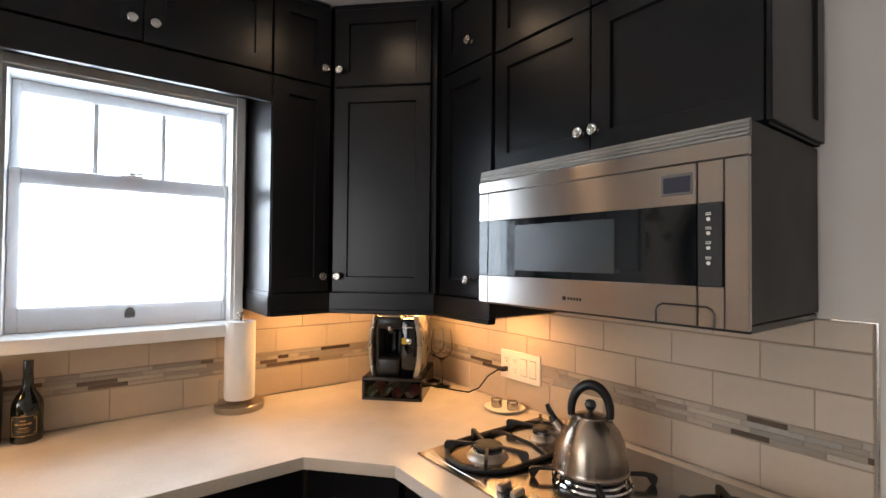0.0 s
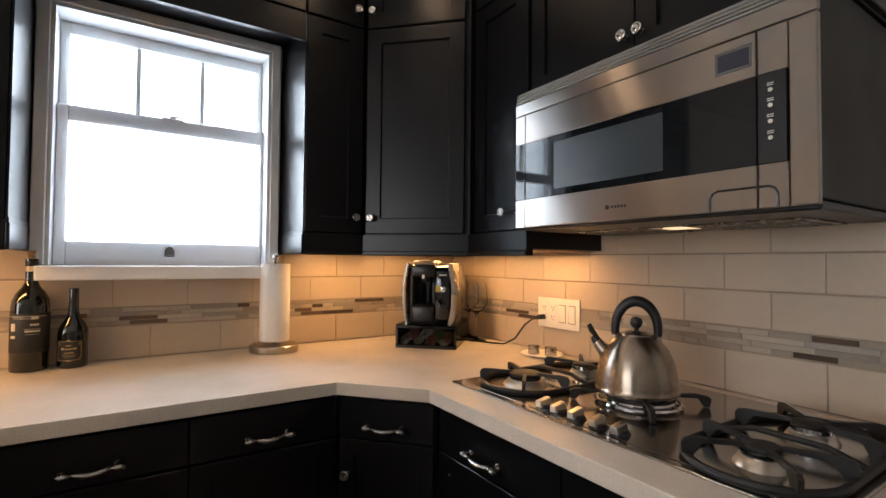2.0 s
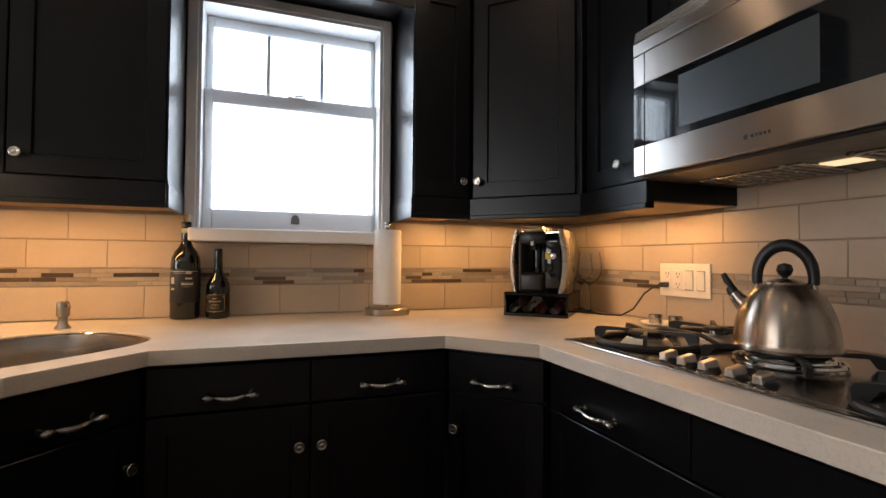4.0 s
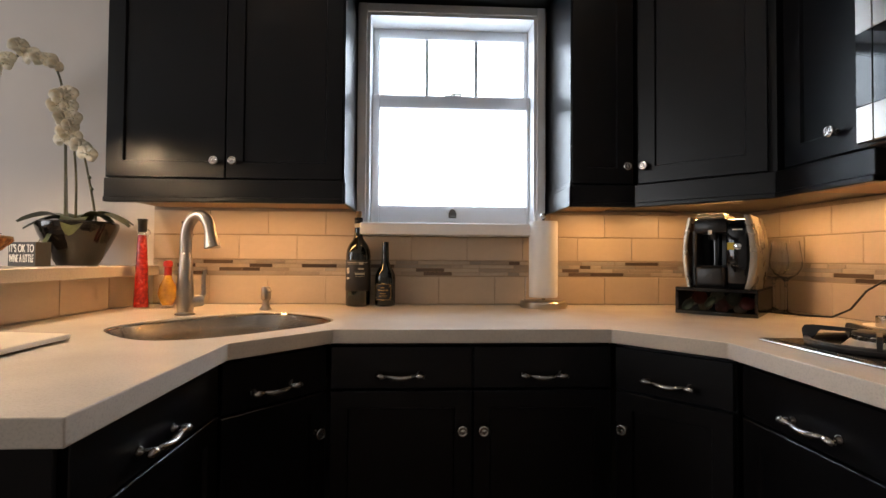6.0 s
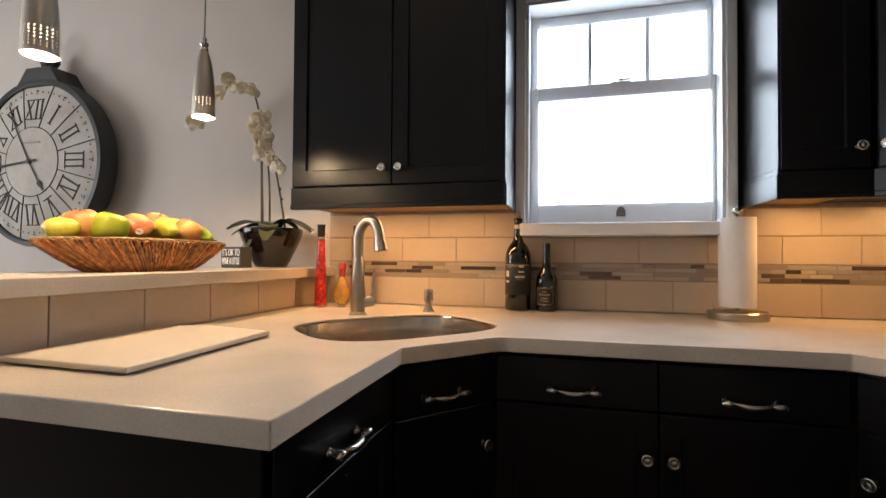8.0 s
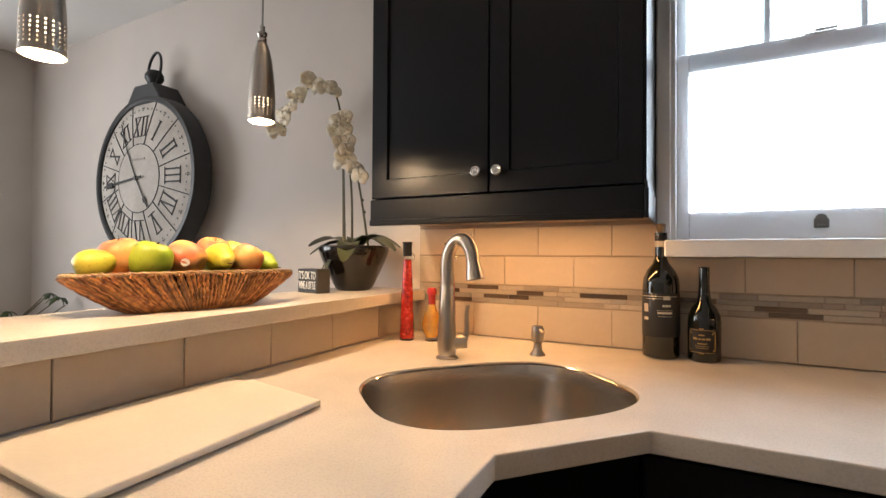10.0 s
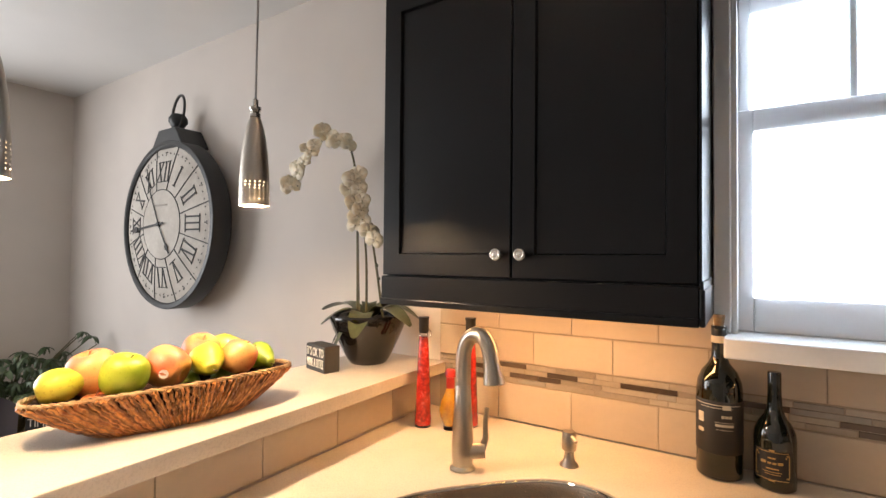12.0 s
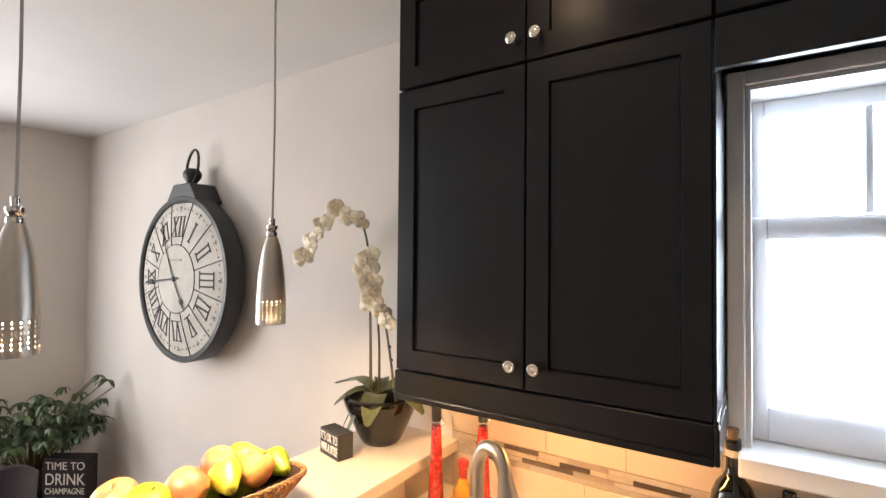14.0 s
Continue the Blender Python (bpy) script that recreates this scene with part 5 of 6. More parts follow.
for ang, ln, wd, dr_, ri in ((180, 0.20, 0.030, 0.035, 0.046), (226, 0.14, 0.032, 0.050, 0.030), (262, 0.16, 0.010, 0.19, 0.030), (296, 0.15, 0.038, 0.072, 0.030), (346, 0.20, 0.034, 0.055, 0.048), (15, 0.16, 0.026, 0.05, 0.055), (70, 0.13, 0.026, 0.05, 0.05), (130, 0.14, 0.026, 0.05, 0.05), (205, 0.13, 0.009, 0.17, 0.03)):
    lf = part("leaf", leaf_blade(ln, wd, dr_, ri), M_LEAF, orchid, smooth=True)
    lf.matrix_basis = pose(0.012 * math.cos(radians(ang)), 0.012 * math.sin(radians(ang)), 0.146, 0, 0, ang)


spike = smooth_path([(-0.040, -0.01, 0.14), (-0.045, -0.008, 0.36), (-0.055, -0.005, 0.56), (-0.080, -0.002, 0.690), (-0.135, 0, 0.757), (-0.215, 0, 0.762), (-0.300, -0.005, 0.690), (-0.345, -0.01, 0.610)])
spike2 = smooth_path([(-0.010, 0.0, 0.14), (-0.014, 0.0, 0.34), (-0.026, -0.01, 0.50), (-0.040, -0.02, 0.600)])
spike3 = smooth_path([(0.085, -0.02, 0.10), (0.045, -0.015, 0.30), (0.005, -0.01, 0.46), (-0.030, -0.01, 0.56)])
for sp in (spike, spike2, spike3):
    part("flower_stalk", tube(sp, [0.0044 - 0.0018 * i / 39 for i in range(40)], 8), M_STALK, orchid, smooth=True)
part("support_stick", tube([(-0.030, -0.012, 0.14), (-0.043, -0.012, 0.50)], 0.0022, 6), M_STALK, orchid)


def bloom_mesh():
    bm = bmesh.new()
    for k, (ang, ln, wd) in enumerate(((90, 0.029, 0.011), (215, 0.028, 0.011), (325, 0.028, 0.011), (18, 0.032, 0.021), (162, 0.032, 0.021))):
        rows = []
        for i in range(6):
            f = i / 5
            w = wd * math.sin(math.pi * (0.08 + 0.84 * f)) ** 0.8
            y = -0.002 * math.sin(math.pi * f) + 0.004 * f * f
            ca, sa = math.cos(radians(ang)), math.sin(radians(ang))
            rows.append([bm.verts.new((ca * ln * f - sa * s_, y + yy, sa * ln * f + ca * s_)) for s_, yy in ((-w, -0.001), (0, 0.0005), (w, -0.001))])
        for a, b in zip(rows, rows[1:]):
            for q in range(2):
                bm.faces.new((a[q], a[q + 1], b[q + 1], b[q]))
    made = bmesh.ops.extrude_face_region(bm, geom=bm.faces[:])
    for v in [g for g in made["geom"] if isinstance(g, bmesh.types.BMVert)]:
        v.co.y += 0.0008
    lathe([(0, -0.012), (0.004, -0.010), (0.006, -0.002), (0.003, 0.002), (0, 0.003)], 8, bm, pose(0, -0.004, -0.002, 90, 0, 0))
    bmesh.ops.recalc_face_normals(bm, faces=bm.faces[:])
    me = bpy.data.meshes.new("bloom")
    bm.to_mesh(me)
    bm.free()
    me.materials.append(M_PETAL)
    me.polygons.foreach_set("use_smooth", [True] * len(me.polygons))
    return me


BLOOM = bloom_mesh()
rng = random.Random(5)
spots = [spike[i] for i in (18, 20, 22, 24, 26, 28, 29, 31, 32, 34, 36, 37, 39, 39)] + [spike2[i] for i in (20, 23, 25, 27, 29, 31, 33, 34, 35, 37, 38, 39)] + [spike3[i] for i in (20, 23, 28, 34)]
for p in spots:
    o = p + Vector((rng.uniform(-0.022, 0.022), -0.012 + rng.uniform(-0.018, 0.006), rng.uniform(-0.018, 0.014)))
    bl = share("flower", BLOOM, orchid, pose(o.x, o.y, o.z, rng.uniform(-14, 14), rng.uniform(-30, 30), rng.uniform(-5, 65)))
    bl.scale = [rng.uniform(0.85, 1.20)] * 3
for i, p in enumerate((spike3[12], spike3[15], spike[39])):
    part("bud", lathe([(0, -0.009), (0.006, -0.003), (0.006, 0.003), (0, 0.009)], 10, m=Matrix.Translation(p + Vector((0.008, -0.004, -0.012)))), M_LEAF, orchid, smooth=True)

# small lettered block beside the orchid
M_SIGNB = mat("black_block", (0.040, 0.036, 0.032), 0.6, 0, 0.2, 20, 150, 0.1)
sm, sw = facing((-1.330, 1.748), (-1.226, 1.724))
block = thing("lettered_block", Matrix.Translation((0, 0, BAR1)) @ sm, "small black block with white capital letters on the bar", "sign")
part("block", box(0, sw, 0, 0.052, 0, 0.078, 0.0015), M_SIGNB, block)
for words, z in (("IT'S OK TO", 0.056), ("WINE A LITTLE", 0.024)):
    bm = text_mesh(words, 0.021)
    xs = [v.co.x for v in bm.verts]
    bmesh.ops.transform(bm, matrix=Matrix.Diagonal(((sw - 0.012) / (max(xs) - min(xs)), 1, 1.25, 1)), verts=bm.verts[:])
    bmesh.ops.translate(bm, vec=(sw / 2, -0.0006, z), verts=bm.verts[:])
    part("lettering", bm, M_PLASTIC, block, "white capital letters")

# ---- pendant lamps ----
M_CORD = mat("silver_cord", (0.42, 0.41, 0.40), 0.4, 0.3)
M_BULB = glow("halogen_bulb", (1.0, 0.80, 0.55), 7)


def pendant(x, y):
    p = thing("pendant_lamp", pose(x, y, 1.520), "slim brushed nickel bullet pendant lamp with pierced rim, lit", "pendant lamp", "pendants over the bar")
    rows_z = [0.011 + 0.0076 * i for i in range(6)]
    prof = [(0.0322, 0.0)] + [(0.0322 - 0.00006 * i, z + dz) for i, z in enumerate(rows_z) for dz in (0.0, 0.0030)]
    prof += [(0.0310, 0.070), (0.0296, 0.092), (0.0270, 0.122), (0.0232, 0.150), (0.0185, 0.174), (0.0135, 0.190), (0.0108, 0.196), (0.0, 0.197)]
    bm = lathe(prof, 100)
    gone = []
    for f in bm.faces:
        c = f.calc_center_median()
        col = int(round((math.atan2(c.y, c.x) / (2 * math.pi) * 100) - 0.5))
        if any(z < c.z < z + 0.0030 for z in rows_z) and col % 5 == 0:
            gone.append(f)
    bmesh.ops.delete(bm, geom=gone, context="FACES")
    part("shade", bm, M_LAMP, p, smooth=True)
    part("neck", lathe([(0.0115, 0.197), (0.0115, 0.205), (0.0080, 0.208), (0.0125, 0.214), (0.0125, 0.220), (0.006, 0.223), (0.0065, 0.236), (0.0, 0.237)], 20), M_NICKEL, p, smooth=True)
    part("cord", tube([(0, 0, 0.236), (0.0015, 0.001, 0.45), (-0.001, 0, 0.7), (0, 0, CEIL - 1.520 - 0.02)], 0.0024, 8), M_CORD, p, "thin silver cord")
    part("canopy", lathe([(0.0, CEIL - 1.545), (0.030, CEIL - 1.543), (0.055, CEIL - 1.530), (0.058, CEIL - 1.5205), (0.0, CEIL - 1.5205)], 28), M_NICKEL, p, smooth=True)
    part("bulb", lathe([(0, 0.040), (0.018, 0.042), (0.022, 0.052), (0.019, 0.075), (0.011, 0.090), (0.011, 0.12), (0, 0.12)], 20), M_BULB, p, "glowing halogen bulb", True)
    return p


for px, py in PENDANTS:
    pendant(px, py)

# ---- wall clock ----
CXc, CZc, CYf = -2.568, 1.558, 1.950
clock = thing("wall_clock", pose(CXc, CYf, CZc), "large round charcoal pocket-watch wall clock with Roman numerals", "clock")
R = 0.410
DPT = WB - 0.002 - CYf
TURN_Y = pose(0, 0, 0, 90, 0, 0)   # lathe axis onto -y
part("case", lathe([(R - 0.030, -0.016), (R - 0.030, 0.0), (R - 0.022, 0.006), (R - 0.004, 0.004), (R, -0.004), (R, -0.080), (R - 0.012, -0.094), (R - 0.075, -DPT), (0, -DPT), (0, -DPT + 0.004)], 72, m=TURN_Y), M_CHAR, clock, "deep charcoal metal case", True)
M_DIAL = mat("aged_ivory_dial", (0.62, 0.575, 0.51), 0.7, 0, 0.12, 7, 70, 0.1, tint=(0.46, 0.41, 0.35))


def dome(r):
    """Depth of the convex dial at a radius from its centre."""
    return 0.010 - 0.034 * (1 - (r / 0.385) ** 2)


def on_dome(bm, m, lift):
    bmesh.ops.transform(bm, matrix=m, verts=bm.verts[:])
    for v in bm.verts:
        v.co.y += dome(math.hypot(v.co.x, v.co.z)) - lift
    return bm


part("dial", lathe([(0, -dome(0))] + [(0.385 * k / 10, -dome(0.385 * k / 10)) for k in range(1, 11)] + [(0.385, -0.020), (0, -0.020)], 64, m=TURN_Y), M_DIAL, clock, "aged ivory convex dial", True)
part("centre_disc", lathe([(0, 0.0015 - dome(0))] + [(0.166 * k / 5, 0.0015 - dome(0.166 * k / 5)) for k in range(1, 6)] + [(0.167, -dome(0.167) - 0.001), (0, -dome(0) - 0.002)], 56, m=TURN_Y), M_DIAL, clock, smooth=True)
M_INK = mat("faded_black_ink", (0.045, 0.042, 0.04), 0.7, 0, 0.3, 20, 90, 0.0)
part("centre_ring", tube([(0.168 * math.cos(2 * math.pi * i / 56), dome(0.168), 0.168 * math.sin(2 * math.pi * i / 56)) for i in range(58)], 0.0028, 6, None, False), M_INK, clock)


def stroke(bm, x0, z0, x1, z1, w):
    d = Vector((x1 - x0, 0, z1 - z0)).normalized()
    n_ = Vector((-d.z, 0, d.x)) * (w / 2)
    a, b = Vector((x0, 0, z0)), Vector((x1, 0, z1))
    front = [bm.verts.new(p + Vector((0, -0.0015, 0))) for p in (a - n_, b - n_, b + n_, a + n_)]
    back = [bm.verts.new(p + Vector((0, 0.0010, 0))) for p in (a - n_, b - n_, b + n_, a + n_)]
    bm.faces.new(front)
    for i in range(4):
        bm.faces.new((front[i], front[(i + 1) % 4], back[(i + 1) % 4], back[i]))


def numeral(s, h):
    """Serif Roman numerals, centred, in the x-z plane."""
    adv = {"I": 0.030, "V": 0.062, "X": 0.062}
    total = sum(adv[c] for c in s)
    x = -total / 2
    bm = bmesh.new()
    for c in s:
        a = adv[c]
        lo, hi = -h / 2, h / 2
        if c == "I":
            stroke(bm, x + a / 2, lo, x + a / 2, hi, 0.0080)
        elif c == "V":
            stroke(bm, x + 0.012, hi, x + a / 2, lo, 0.0085)
            stroke(bm, x + a - 0.010, hi, x + a / 2, lo, 0.0045)
        else:
            stroke(bm, x + 0.010, hi, x + a - 0.010, lo, 0.0085)
            stroke(bm, x + a - 0.010, hi, x + 0.010, lo, 0.0045)
        x += a
    for z in (-h / 2, h / 2):
        stroke(bm, -total / 2 + 0.004, z, total / 2 - 0.004, z, 0.0045)
    bmesh.ops.recalc_face_normals(bm, faces=bm.faces[:])
    return bm


for i, s in enumerate(("XII", "I", "II", "III", "IV", "V", "VI", "VII", "VIII", "IX", "X", "XI")):
    part("numeral", on_dome(numeral(s, 0.098), pose(0, 0, 0, 0, 30 * i, 0) @ pose(0, 0, 0.256), 0.0015), M_INK, clock)
    bm = bmesh.new()
    for r0, r1 in ((0.170, 0.240), (0.240, 0.310), (0.310, R - 0.031)):
        stroke(bm, 0, r0, 0, r1, 0.0045)
    part("sector_line", on_dome(bm, pose(0, 0, 0, 0, 30 * i + 15, 0), 0.0012), M_INK, clock)
dot_bm = lathe([(0.0042, 0.0), (0.0042, 0.001), (0, 0.001)], 8, m=TURN_Y)
DOT = bpy.data.meshes.new("minute_dot")
dot_bm.to_mesh(DOT)
dot_bm.free()
DOT.materials.append(M_INK)
for i in range(60):
    for dr_, da in (((0, 0),) if i % 5 else ((0.006, -0.014), (-0.006, 0.0), (0.006, 0.014))):
        t = 2 * math.pi * i / 60 + da
        share("minute_dot", DOT, clock, pose((0.345 + dr_) * math.sin(t), dome(0.345 + dr_) - 0.001, (0.345 + dr_) * math.cos(t)))


def hand(name, spec, deg, y):
    bm = bmesh.new()
    for a in spec:
        stroke(bm, *a)
    part(name, on_dome(bm, pose(0, 0, 0, 0, deg, 0), y), M_INK, clock)


hand("minute_hand", [(0, -0.05, 0, 0.245, 0.010), (0, 0.215, 0, 0.275, 0.026), (0, 0.270, 0, 0.310, 0.010)], 265, 0.011)
hand("hour_hand", [(0, -0.335, 0, -0.17, 0.006), (0, -0.17, 0, 0.0, 0.006), (0, 0.0, 0, 0.130, 0.006), (0, 0.115, 0, 0.140, 0.022), (0, 0.135, 0, 0.165, 0.008)], 149, 0.007)
part("hub", lathe([(0, 0.040), (0.010, 0.038), (0.012, 0.025), (0, 0.023)], 20, m=TURN_Y), M_CHAR, clock, smooth=True)
part("dial_print", box(-0.060, 0.060, dome(0.09) - 0.0035, dome(0.09), 0.088, 0.096, 0.0), mat("faint_print", (0.40, 0.36, 0.31), 0.7), clock)
bm = bmesh.new()
lo = [(-0.150, 0.372), (0.150, 0.372), (0.078, 0.470), (-0.078, 0.470)]
v0 = [bm.verts.new((x, 0.0, z)) for x, z in lo]
v1 = [bm.verts.new((x, DPT, z)) for x, z in lo]
bm.faces.new(v0)
bm.faces.new(v1[::-1])
for i in range(4):
    bm.faces.new((v0[i], v0[(i + 1) % 4], v1[(i + 1) % 4], v1[i]))
bmesh.ops.bevel(bm, geom=bm.edges[:], offset=0.006, segments=1, affect="EDGES")
bmesh.ops.recalc_face_normals(bm, faces=bm.faces[:])
part("crown_neck", bm, M_CHAR, clock)
part("crown", lathe([(0.0, 0.468), (0.030, 0.469), (0.022, 0.480), (0.030, 0.490), (0.043, 0.510), (0.043, 0.530), (0.030, 0.550), (0.0, 0.556)], 24, m=pose(0, 0.055, 0)), M_CHAR, clock, "ridged winding crown", True)
part("bow_ring", tube([(0.052 * math.sin(2 * math.pi * i / 36), 0.055 + 0.01 * math.cos(2 * math.pi * i / 36), 0.560 + 0.090 * math.cos(2 * math.pi * i / 36)) for i in range(38)], 0.0065, 10, None, False), M_CHAR, clock, smooth=True)

# ---- dining corner ----
M_TABLE = mat("dark_table_wood", (0.035, 0.018, 0.010), 0.35, 0, 0.3, 3, 40, 0.1, stretch=(1, 8, 1))
M_HIDE = mat("aubergine_leather", (0.018, 0.009, 0.028), 0.34, 0, 0.25, 9, 220, 0.1, spec=0.2)
chair = thing("dining_chair", pose(-2.68, 1.17, 0, 0, 0, 90), "dark aubergine leather dining chair with curved shiny back", "chair")
bm = bmesh.new()
rows = []
for j in range(9):
    z = 0.46 + 0.41 * j / 8
    row = []
    for i in range(13):
        f = (i / 12 - 0.5) * 2
        zz = z + (0.05 * (1 - f * f) - 0.06 * f ** 4) * (j / 8) ** 3
        row.append((0.245 * f, -0.21 - 0.05 * j / 8 + 0.20 * f * f, zz))
    rows.append(row)
fr = [[bm.verts.new(p) for p in r] for r in rows]
bk = [[bm.verts.new((p[0] * 1.03, p[1] - 0.035, p[2])) for p in r] for r in rows]
for g in (fr, bk):
    for a, b in zip(g, g[1:]):
        for i in range(12):
            bm.faces.new((a[i], a[i + 1], b[i + 1], b[i]))
rim_f = fr[0] + [r[-1] for r in fr[1:]] + fr[-1][-2::-1] + [r[0] for r in fr[-2:0:-1]]
rim_b = bk[0] + [r[-1] for r in bk[1:]] + bk[-1][-2::-1] + [r[0] for r in bk[-2:0:-1]]
for i in range(len(rim_f)):
    j = (i + 1) % len(rim_f)
    bm.faces.new((rim_f[i], rim_f[j], rim_b[j], rim_b[i]))
bmesh.ops.recalc_face_normals(bm, faces=bm.faces[:])
part("backrest", bm, M_HIDE, chair, smooth=True)
part("seat", box(-0.23, 0.23, -0.22, 0.22, 0.40, 0.475, 0.025, 3), M_HIDE, chair, smooth=True)
for lx in (-0.19, 0.19):
    for ly in (-0.18, 0.18):
        part("leg", lathe([(0.014, 0), (0.022, 0.40)], 10, m=pose(lx, ly, 0)), M_TABLE, chair)
M_BLK2 = mat("black_board", (0.016, 0.015, 0.015), 0.55, 0, 0.2, 15, 150, 0.1)
dm, dw = facing((-3.62, 1.744), (-3.41, 1.887))
big = thing("lettered_block", dm, "black box sign with white capitals standing on the floor", "sign")
part("block", box(0, dw, 0, 0.085, 0, 0.500, 0.002), M_BLK2, big)
for words, z, hh in (("TIME TO", 0.455, 0.046), ("DRINK", 0.378, 0.068), ("CHAMPAGNE", 0.312, 0.036), ("", 0.250, 0.050), ("", 0.180, 0.050)):
    bm = text_mesh(words, hh) if words else bmesh.new()
    if words:
        xs = [v.co.x for v in bm.verts]
        bmesh.ops.transform(bm, matrix=Matrix.Diagonal(((dw - 0.030) / (max(xs) - min(xs)), 1, 1, 1)), verts=bm.verts[:])
        bmesh.ops.translate(bm, vec=(dw / 2, -0.0006, z), verts=bm.verts[:])
    else:
        box(0.016, dw - 0.016, -0.0012, 0.0002, z - hh / 2, z + hh / 2, 0, 1, bm)
    part("lettering", bm, M_PLASTIC, big, "white capital letters")

# leafy floor plant in the corner
PXc, PYc = -3.82, 1.74
plant = thing("floor_plant", pose(PXc, PYc, 0), "bushy green umbrella plant in a dark pot by the wall", "potted plant")
part("pot", lathe([(0, 0), (0.12, 0), (0.15, 0.28), (0.155, 0.30), (0.14, 0.30), (0.13, 0.27), (0, 0.27)], 28), M_CHAR, plant, smooth=True)
M_FOL = mat("umbrella_leaf", (0.065, 0.120, 0.038), 0.42, 0, 0.4, 15, 80, 0.1, tint=(0.10, 0.14, 0.055), island=0.35)
lm_bm = leaf_blade(0.078, 0.017, 0.030, 0.004, 6)
LEAF = bpy.data.meshes.new("leaflet")
lm_bm.to_mesh(LEAF)
lm_bm.free()
LEAF.materials.append(M_FOL)
LEAF.polygons.foreach_set("use_smooth", [True] * len(LEAF.polygons))
rng = random.Random(21)


def leaflet_place(e, i, k):
    return Matrix.Translation(e) @ pose(0, 0, 0, rng.uniform(-18, 18), rng.uniform(5, 50), 72 * k + rng.uniform(-18, 18) + i * 20) @ Matrix.Scale(rng.uniform(0.50, 0.92), 4)


ends = []
for i in range(58):
    a = rng.uniform(0, 2 * math.pi)
    r = 0.30 * math.sqrt(rng.random())
    z = 0.50 + 0.36 * rng.random() - 0.3 * max(0, r - 0.2)
    ex = max(-0.10, 0.20 + r * math.cos(a))
    ends.append((ex, min(0.26, r * math.sin(a)), max(z, 0.68) if ex > 0.08 else z))
ends += [(0.40, 0.24, 0.93), (0.34, 0.22, 0.955), (0.45, 0.25, 0.89), (0.30, 0.20, 0.93)]
for i, e in enumerate(ends):
    base_p = Vector((rng.uniform(-0.03, 0.03), rng.uniform(-0.03, 0.03), 0.26))
    midp = Vector((e[0] * 0.45, e[1] * 0.45, 0.26 + (e[2] - 0.26) * 0.65))
    if i % 2 == 0 or i >= 58:
        part("stem", tube(smooth_path([base_p, midp, Vector(e)], 8), [0.006 - 0.0005 * k for k in range(8)], 6), M_STALK, plant, smooth=True)
    for k in range(5):
        if i < 60:
            share("leaflet", LEAF, plant, leaflet_place(e, i, k))
more = bmesh.new()
for i in range(85):
    a, r = rng.uniform(0, 2 * math.pi), 0.30 * math.sqrt(rng.random())
    ex = max(-0.10, 0.18 + r * math.cos(a))
    z = 0.46 + 0.40 * rng.random() - 0.3 * max(0, r - 0.2)
    e = (ex, min(0.25, r * math.sin(a)), max(z, 0.66) if ex > 0.08 else z)
    for k in range(6):
        n0 = len(more.verts)
        more.from_mesh(LEAF)
        more.verts.ensure_lookup_table()
        bmesh.ops.transform(more, matrix=leaflet_place(e, i, k), verts=more.verts[n0:])
tagged(part("foliage", more, M_FOL, plant, "dense small inner leaves", True), "dense small inner leaves", kind="stuff")

# ---- undersides of the wall cabinets, with their lit strips ----
M_MAPLE = mat("maple_board", (0.42, 0.26, 0.13), 0.5, 0, 0.2, 4, 60, 0.05, stretch=(1, 9, 1))
for cab, w in ((cab_sink, 0.776), (narrow, 0.220), (third, 0.300)):
    part("underside", box(0.003, w - 0.003, 0.026, DEPTH - 0.010, Z0 + 0.0165, Z0 + 0.0195), M_MAPLE, cab, "natural maple underside")

# ---- recessed ceiling spots, with the two unseen added ones ----
for sx, sy in SPOTS:
    s = thing("recessed_spot", pose(sx, sy, CEIL), "round white recessed ceiling spot, lit", "ceiling light", "recessed spots")
    part("trim_ring", lathe([(0.055, -0.0005), (0.056, -0.006), (0.048, -0.007), (0.044, -0.0005)], 28), M_WHITE, s, smooth=True)
    part("lens", lathe([(0.0435, -0.0045), (0, -0.0045), (0, -0.002), (0.0435, -0.002)], 28), M_BULB, s, "glowing lens")

# ---- wall tiles: pieces last ----
ROWZ = [(0.9165, 1.0285, 0), (1.0935, 1.1885, 1), (1.1915, 1.2865, 0), (1.2895, 1.355, 1)]
BAND0, BAND1 = 1.0315, 1.0905
PITCH = 0.2275
TILES = {}


def tile_mesh(w, h, material, t=0.008, c=0.0014):
    key = (round(w, 4), round(h, 4), material.name)
    if key not in TILES:
        bm = bmesh.new()
        rings = [[bm.verts.new(p) for p in ((-w / 2 + d, y, -h / 2 + d), (w / 2 - d, y, -h / 2 + d), (w / 2 - d, y, h / 2 - d), (-w / 2 + d, y, h / 2 - d))] for d, y in ((0, 0), (0, -t + c), (c, -t))]
        for a, b in zip(rings, rings[1:]):
            for i in range(4):
                bm.faces.new((a[i], a[(i + 1) % 4], b[(i + 1) % 4], b[i]))
        bm.faces.new(rings[-1])
        bmesh.ops.recalc_face_normals(bm, faces=bm.faces[:])
        me = bpy.data.meshes.new("tile")
        bm.to_mesh(me)
        bm.free()
        me.materials.append(material)
        TILES[key] = me
    return TILES[key]


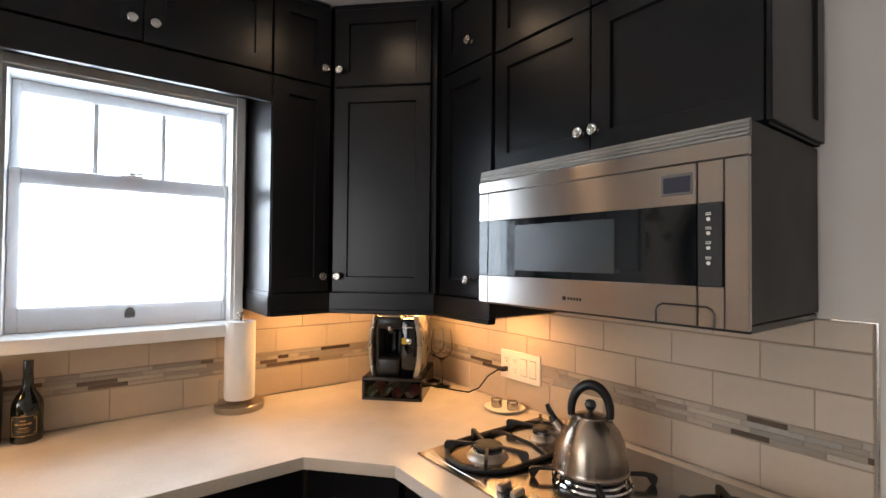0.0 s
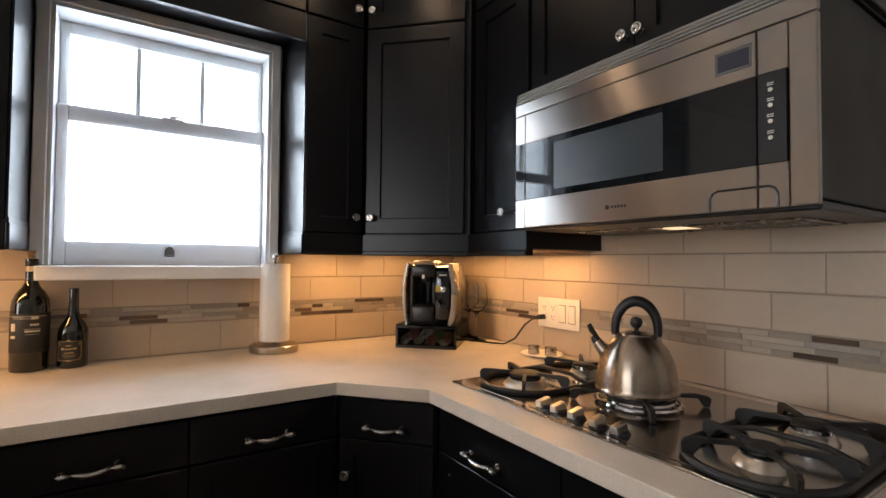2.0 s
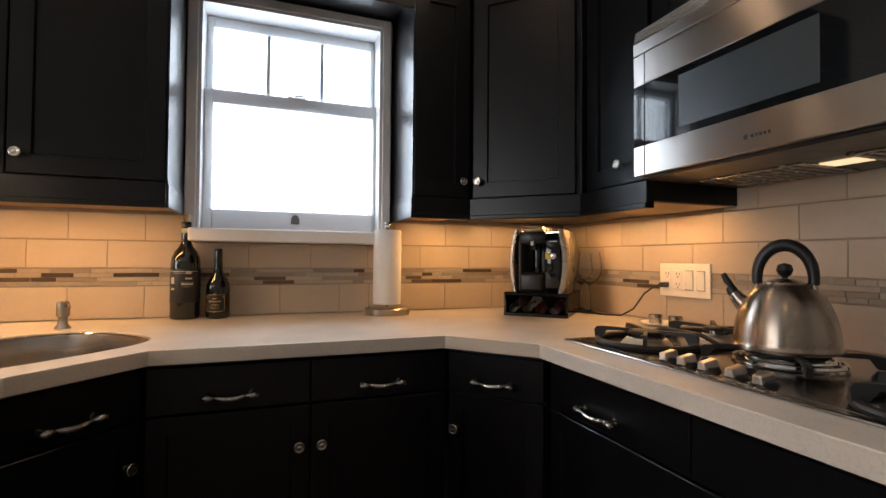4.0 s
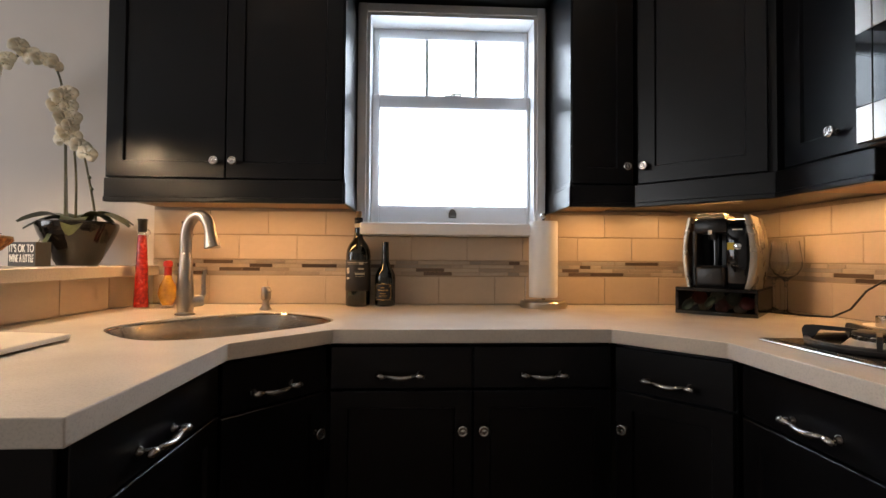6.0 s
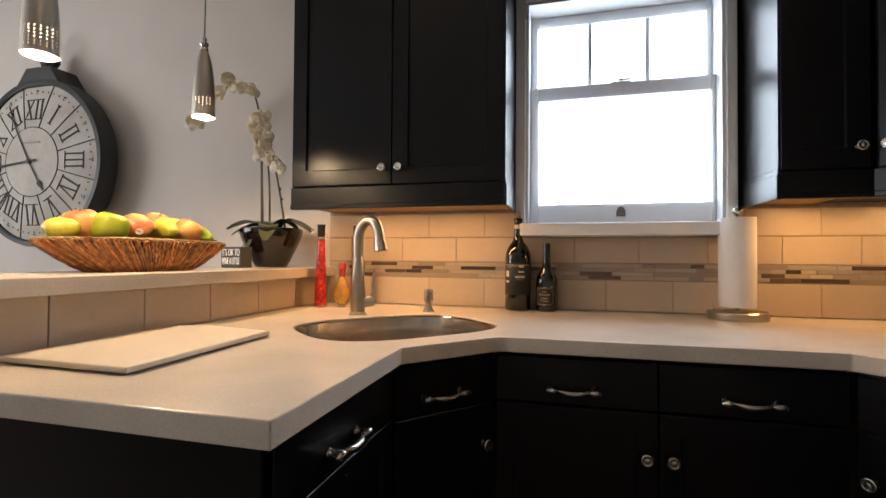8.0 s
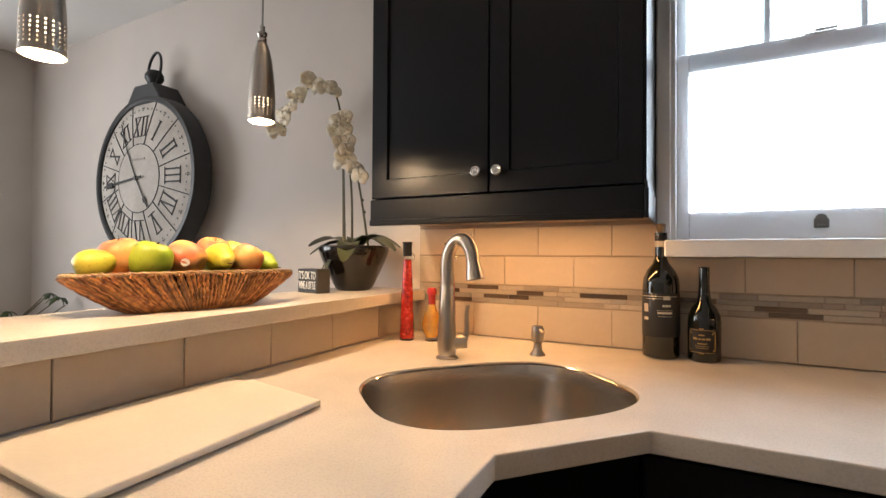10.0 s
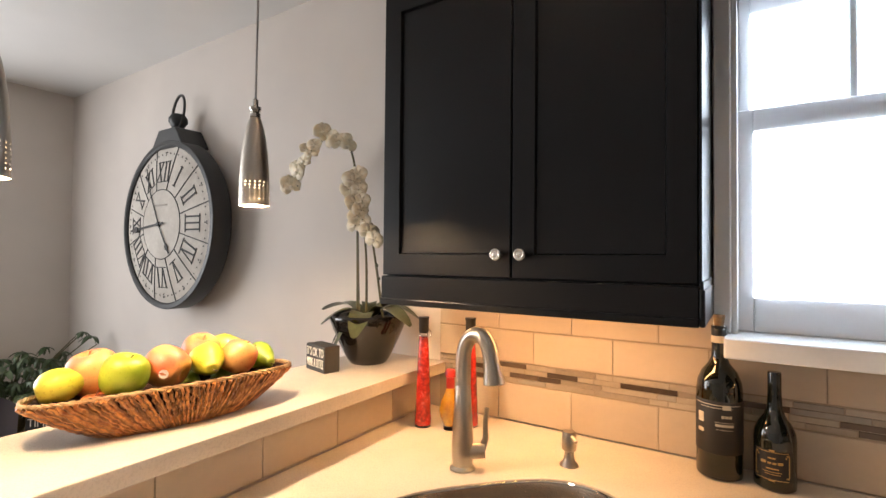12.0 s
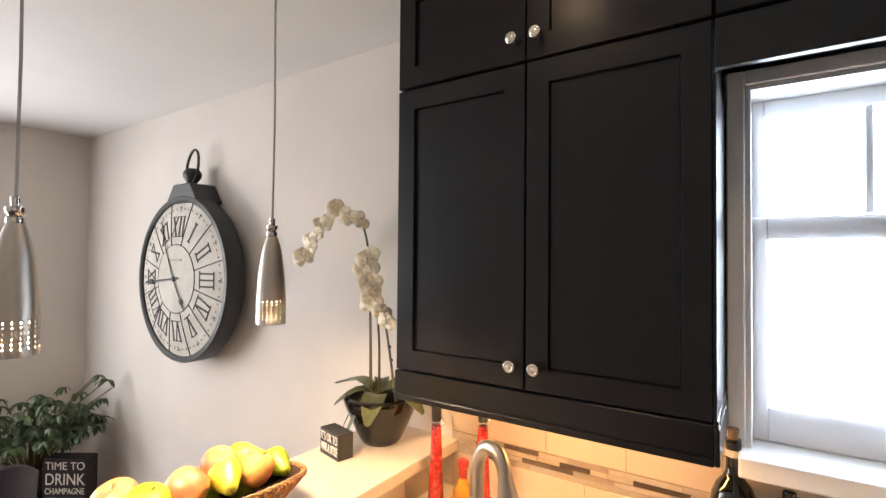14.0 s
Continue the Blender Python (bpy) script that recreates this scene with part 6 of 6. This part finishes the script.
def tiled(wall_ob, frame_m, length, phase, rows, skip, band=True, seed=1):
    """Lays running-bond tiles and the mosaic band on a wall face: x along it, -y out of it."""
    inv = wall_ob.matrix_world.inverted()
    rng = random.Random(seed)
    g = 0.0017
    for z0, z1, odd in rows:
        x = phase + (PITCH / 2 if odd else 0)
        while x > 0:
            x -= PITCH
        while x < length - 0.004:
            a, b = max(x, 0.0), min(x + PITCH, length)
            x += PITCH
            spans = [(a, b)]
            for s0, s1, sz in skip:
                if sz < (z0 + z1) / 2:
                    spans = [q for p in spans for q in ((p[0], min(p[1], s0)), (max(p[0], s1), p[1])) if q[1] - q[0] > 0.012]
            for a, b in spans:
                me = tile_mesh(b - a - g, z1 - z0 - g, M_TILE)
                share("tile", me, wall_ob, inv @ frame_m @ pose((a + b) / 2, rng.uniform(-0.0003, 0.0003), (z0 + z1) / 2))
    if band:
        hz = (BAND1 - BAND0) / 4
        for r in range(4):
            x = -rng.uniform(0, 0.05)
            while x < length - 0.004:
                w = rng.choice((0.045, 0.07, 0.09, 0.115, 0.14))
                a, b = max(x, 0.0), min(x + w, length)
                x += w
                if b - a < 0.008:
                    continue
                m_ = M_MOS[rng.choices((0, 1, 2, 3), (14, 28, 20, 38))[0]]
                if b - a > 0.008:
                    share("mosaic_piece", tile_mesh(round(b - a - 0.002, 3), hz - 0.0015, m_, 0.0075, 0.0008), wall_ob, inv @ frame_m @ pose((a + b) / 2, rng.uniform(-0.0006, 0.0006), BAND0 + hz * (r + 0.5)))


NORTH = pose(0, WB, 0)
EAST = pose(WR, 0, 0, 0, 0, -90)
X0 = -1.054
for name, wall_ob, m, a, b, z1 in (("grout_bed", wall_north, NORTH, X0, -0.22, 1.300), ("grout_bed", wall_north, NORTH, -0.22, 0.463, 1.190), ("grout_bed", wall_north, NORTH, 0.463, WR, 1.300), ("grout_bed", wall_east, EAST, -WB + 0.006, -0.313, 1.355)):
    ob_ = link(name, box(a, b, -0.0052, 0.0, 0.9155, z1), M_GROUT)
    ob_.parent = wall_ob
    ob_.matrix_basis = wall_ob.matrix_world.inverted() @ m
tiled(wall_north, NORTH @ pose(X0, 0, 0), TR - X0 - 0.001, (-0.381 - X0) % PITCH, ROWZ[:3], [(-0.257 - X0, 0.499 - X0, 1.19)], seed=3)
tiled(wall_east, EAST @ pose(-TB, 0, 0), TB - 0.318, (TB - 0.765) % PITCH, ROWZ, [(-0.1, 0.86, 1.289)], seed=8)
BARF = pose(-1.098, 0, 0, 0, 0, 90)
tiled(pony, BARF @ pose(0.72, 0, 0), TB - 0.721, (1.417 - 0.72) % PITCH, ROWZ[:1], [], False, seed=9)
# metal edge of the tiling
edge = link("tile_edge_trim", box(0.309, 0.313, -0.009, 0.0, 0.9155, 1.3585), M_NICKEL)
edge.parent = wall_east
edge.matrix_basis = wall_east.matrix_world.inverted() @ pose(WR, 0, 0, 0, 0, -90) @ pose(0, 0, 0) @ Matrix.Translation((-0.622, 0, 0))
edge2 = link("tile_edge_trim", box(-0.44, -0.313, -0.009, 0.0, 1.3555, 1.3585), M_NICKEL)
edge2.parent = wall_east
edge2.matrix_basis = wall_east.matrix_world.inverted() @ EAST
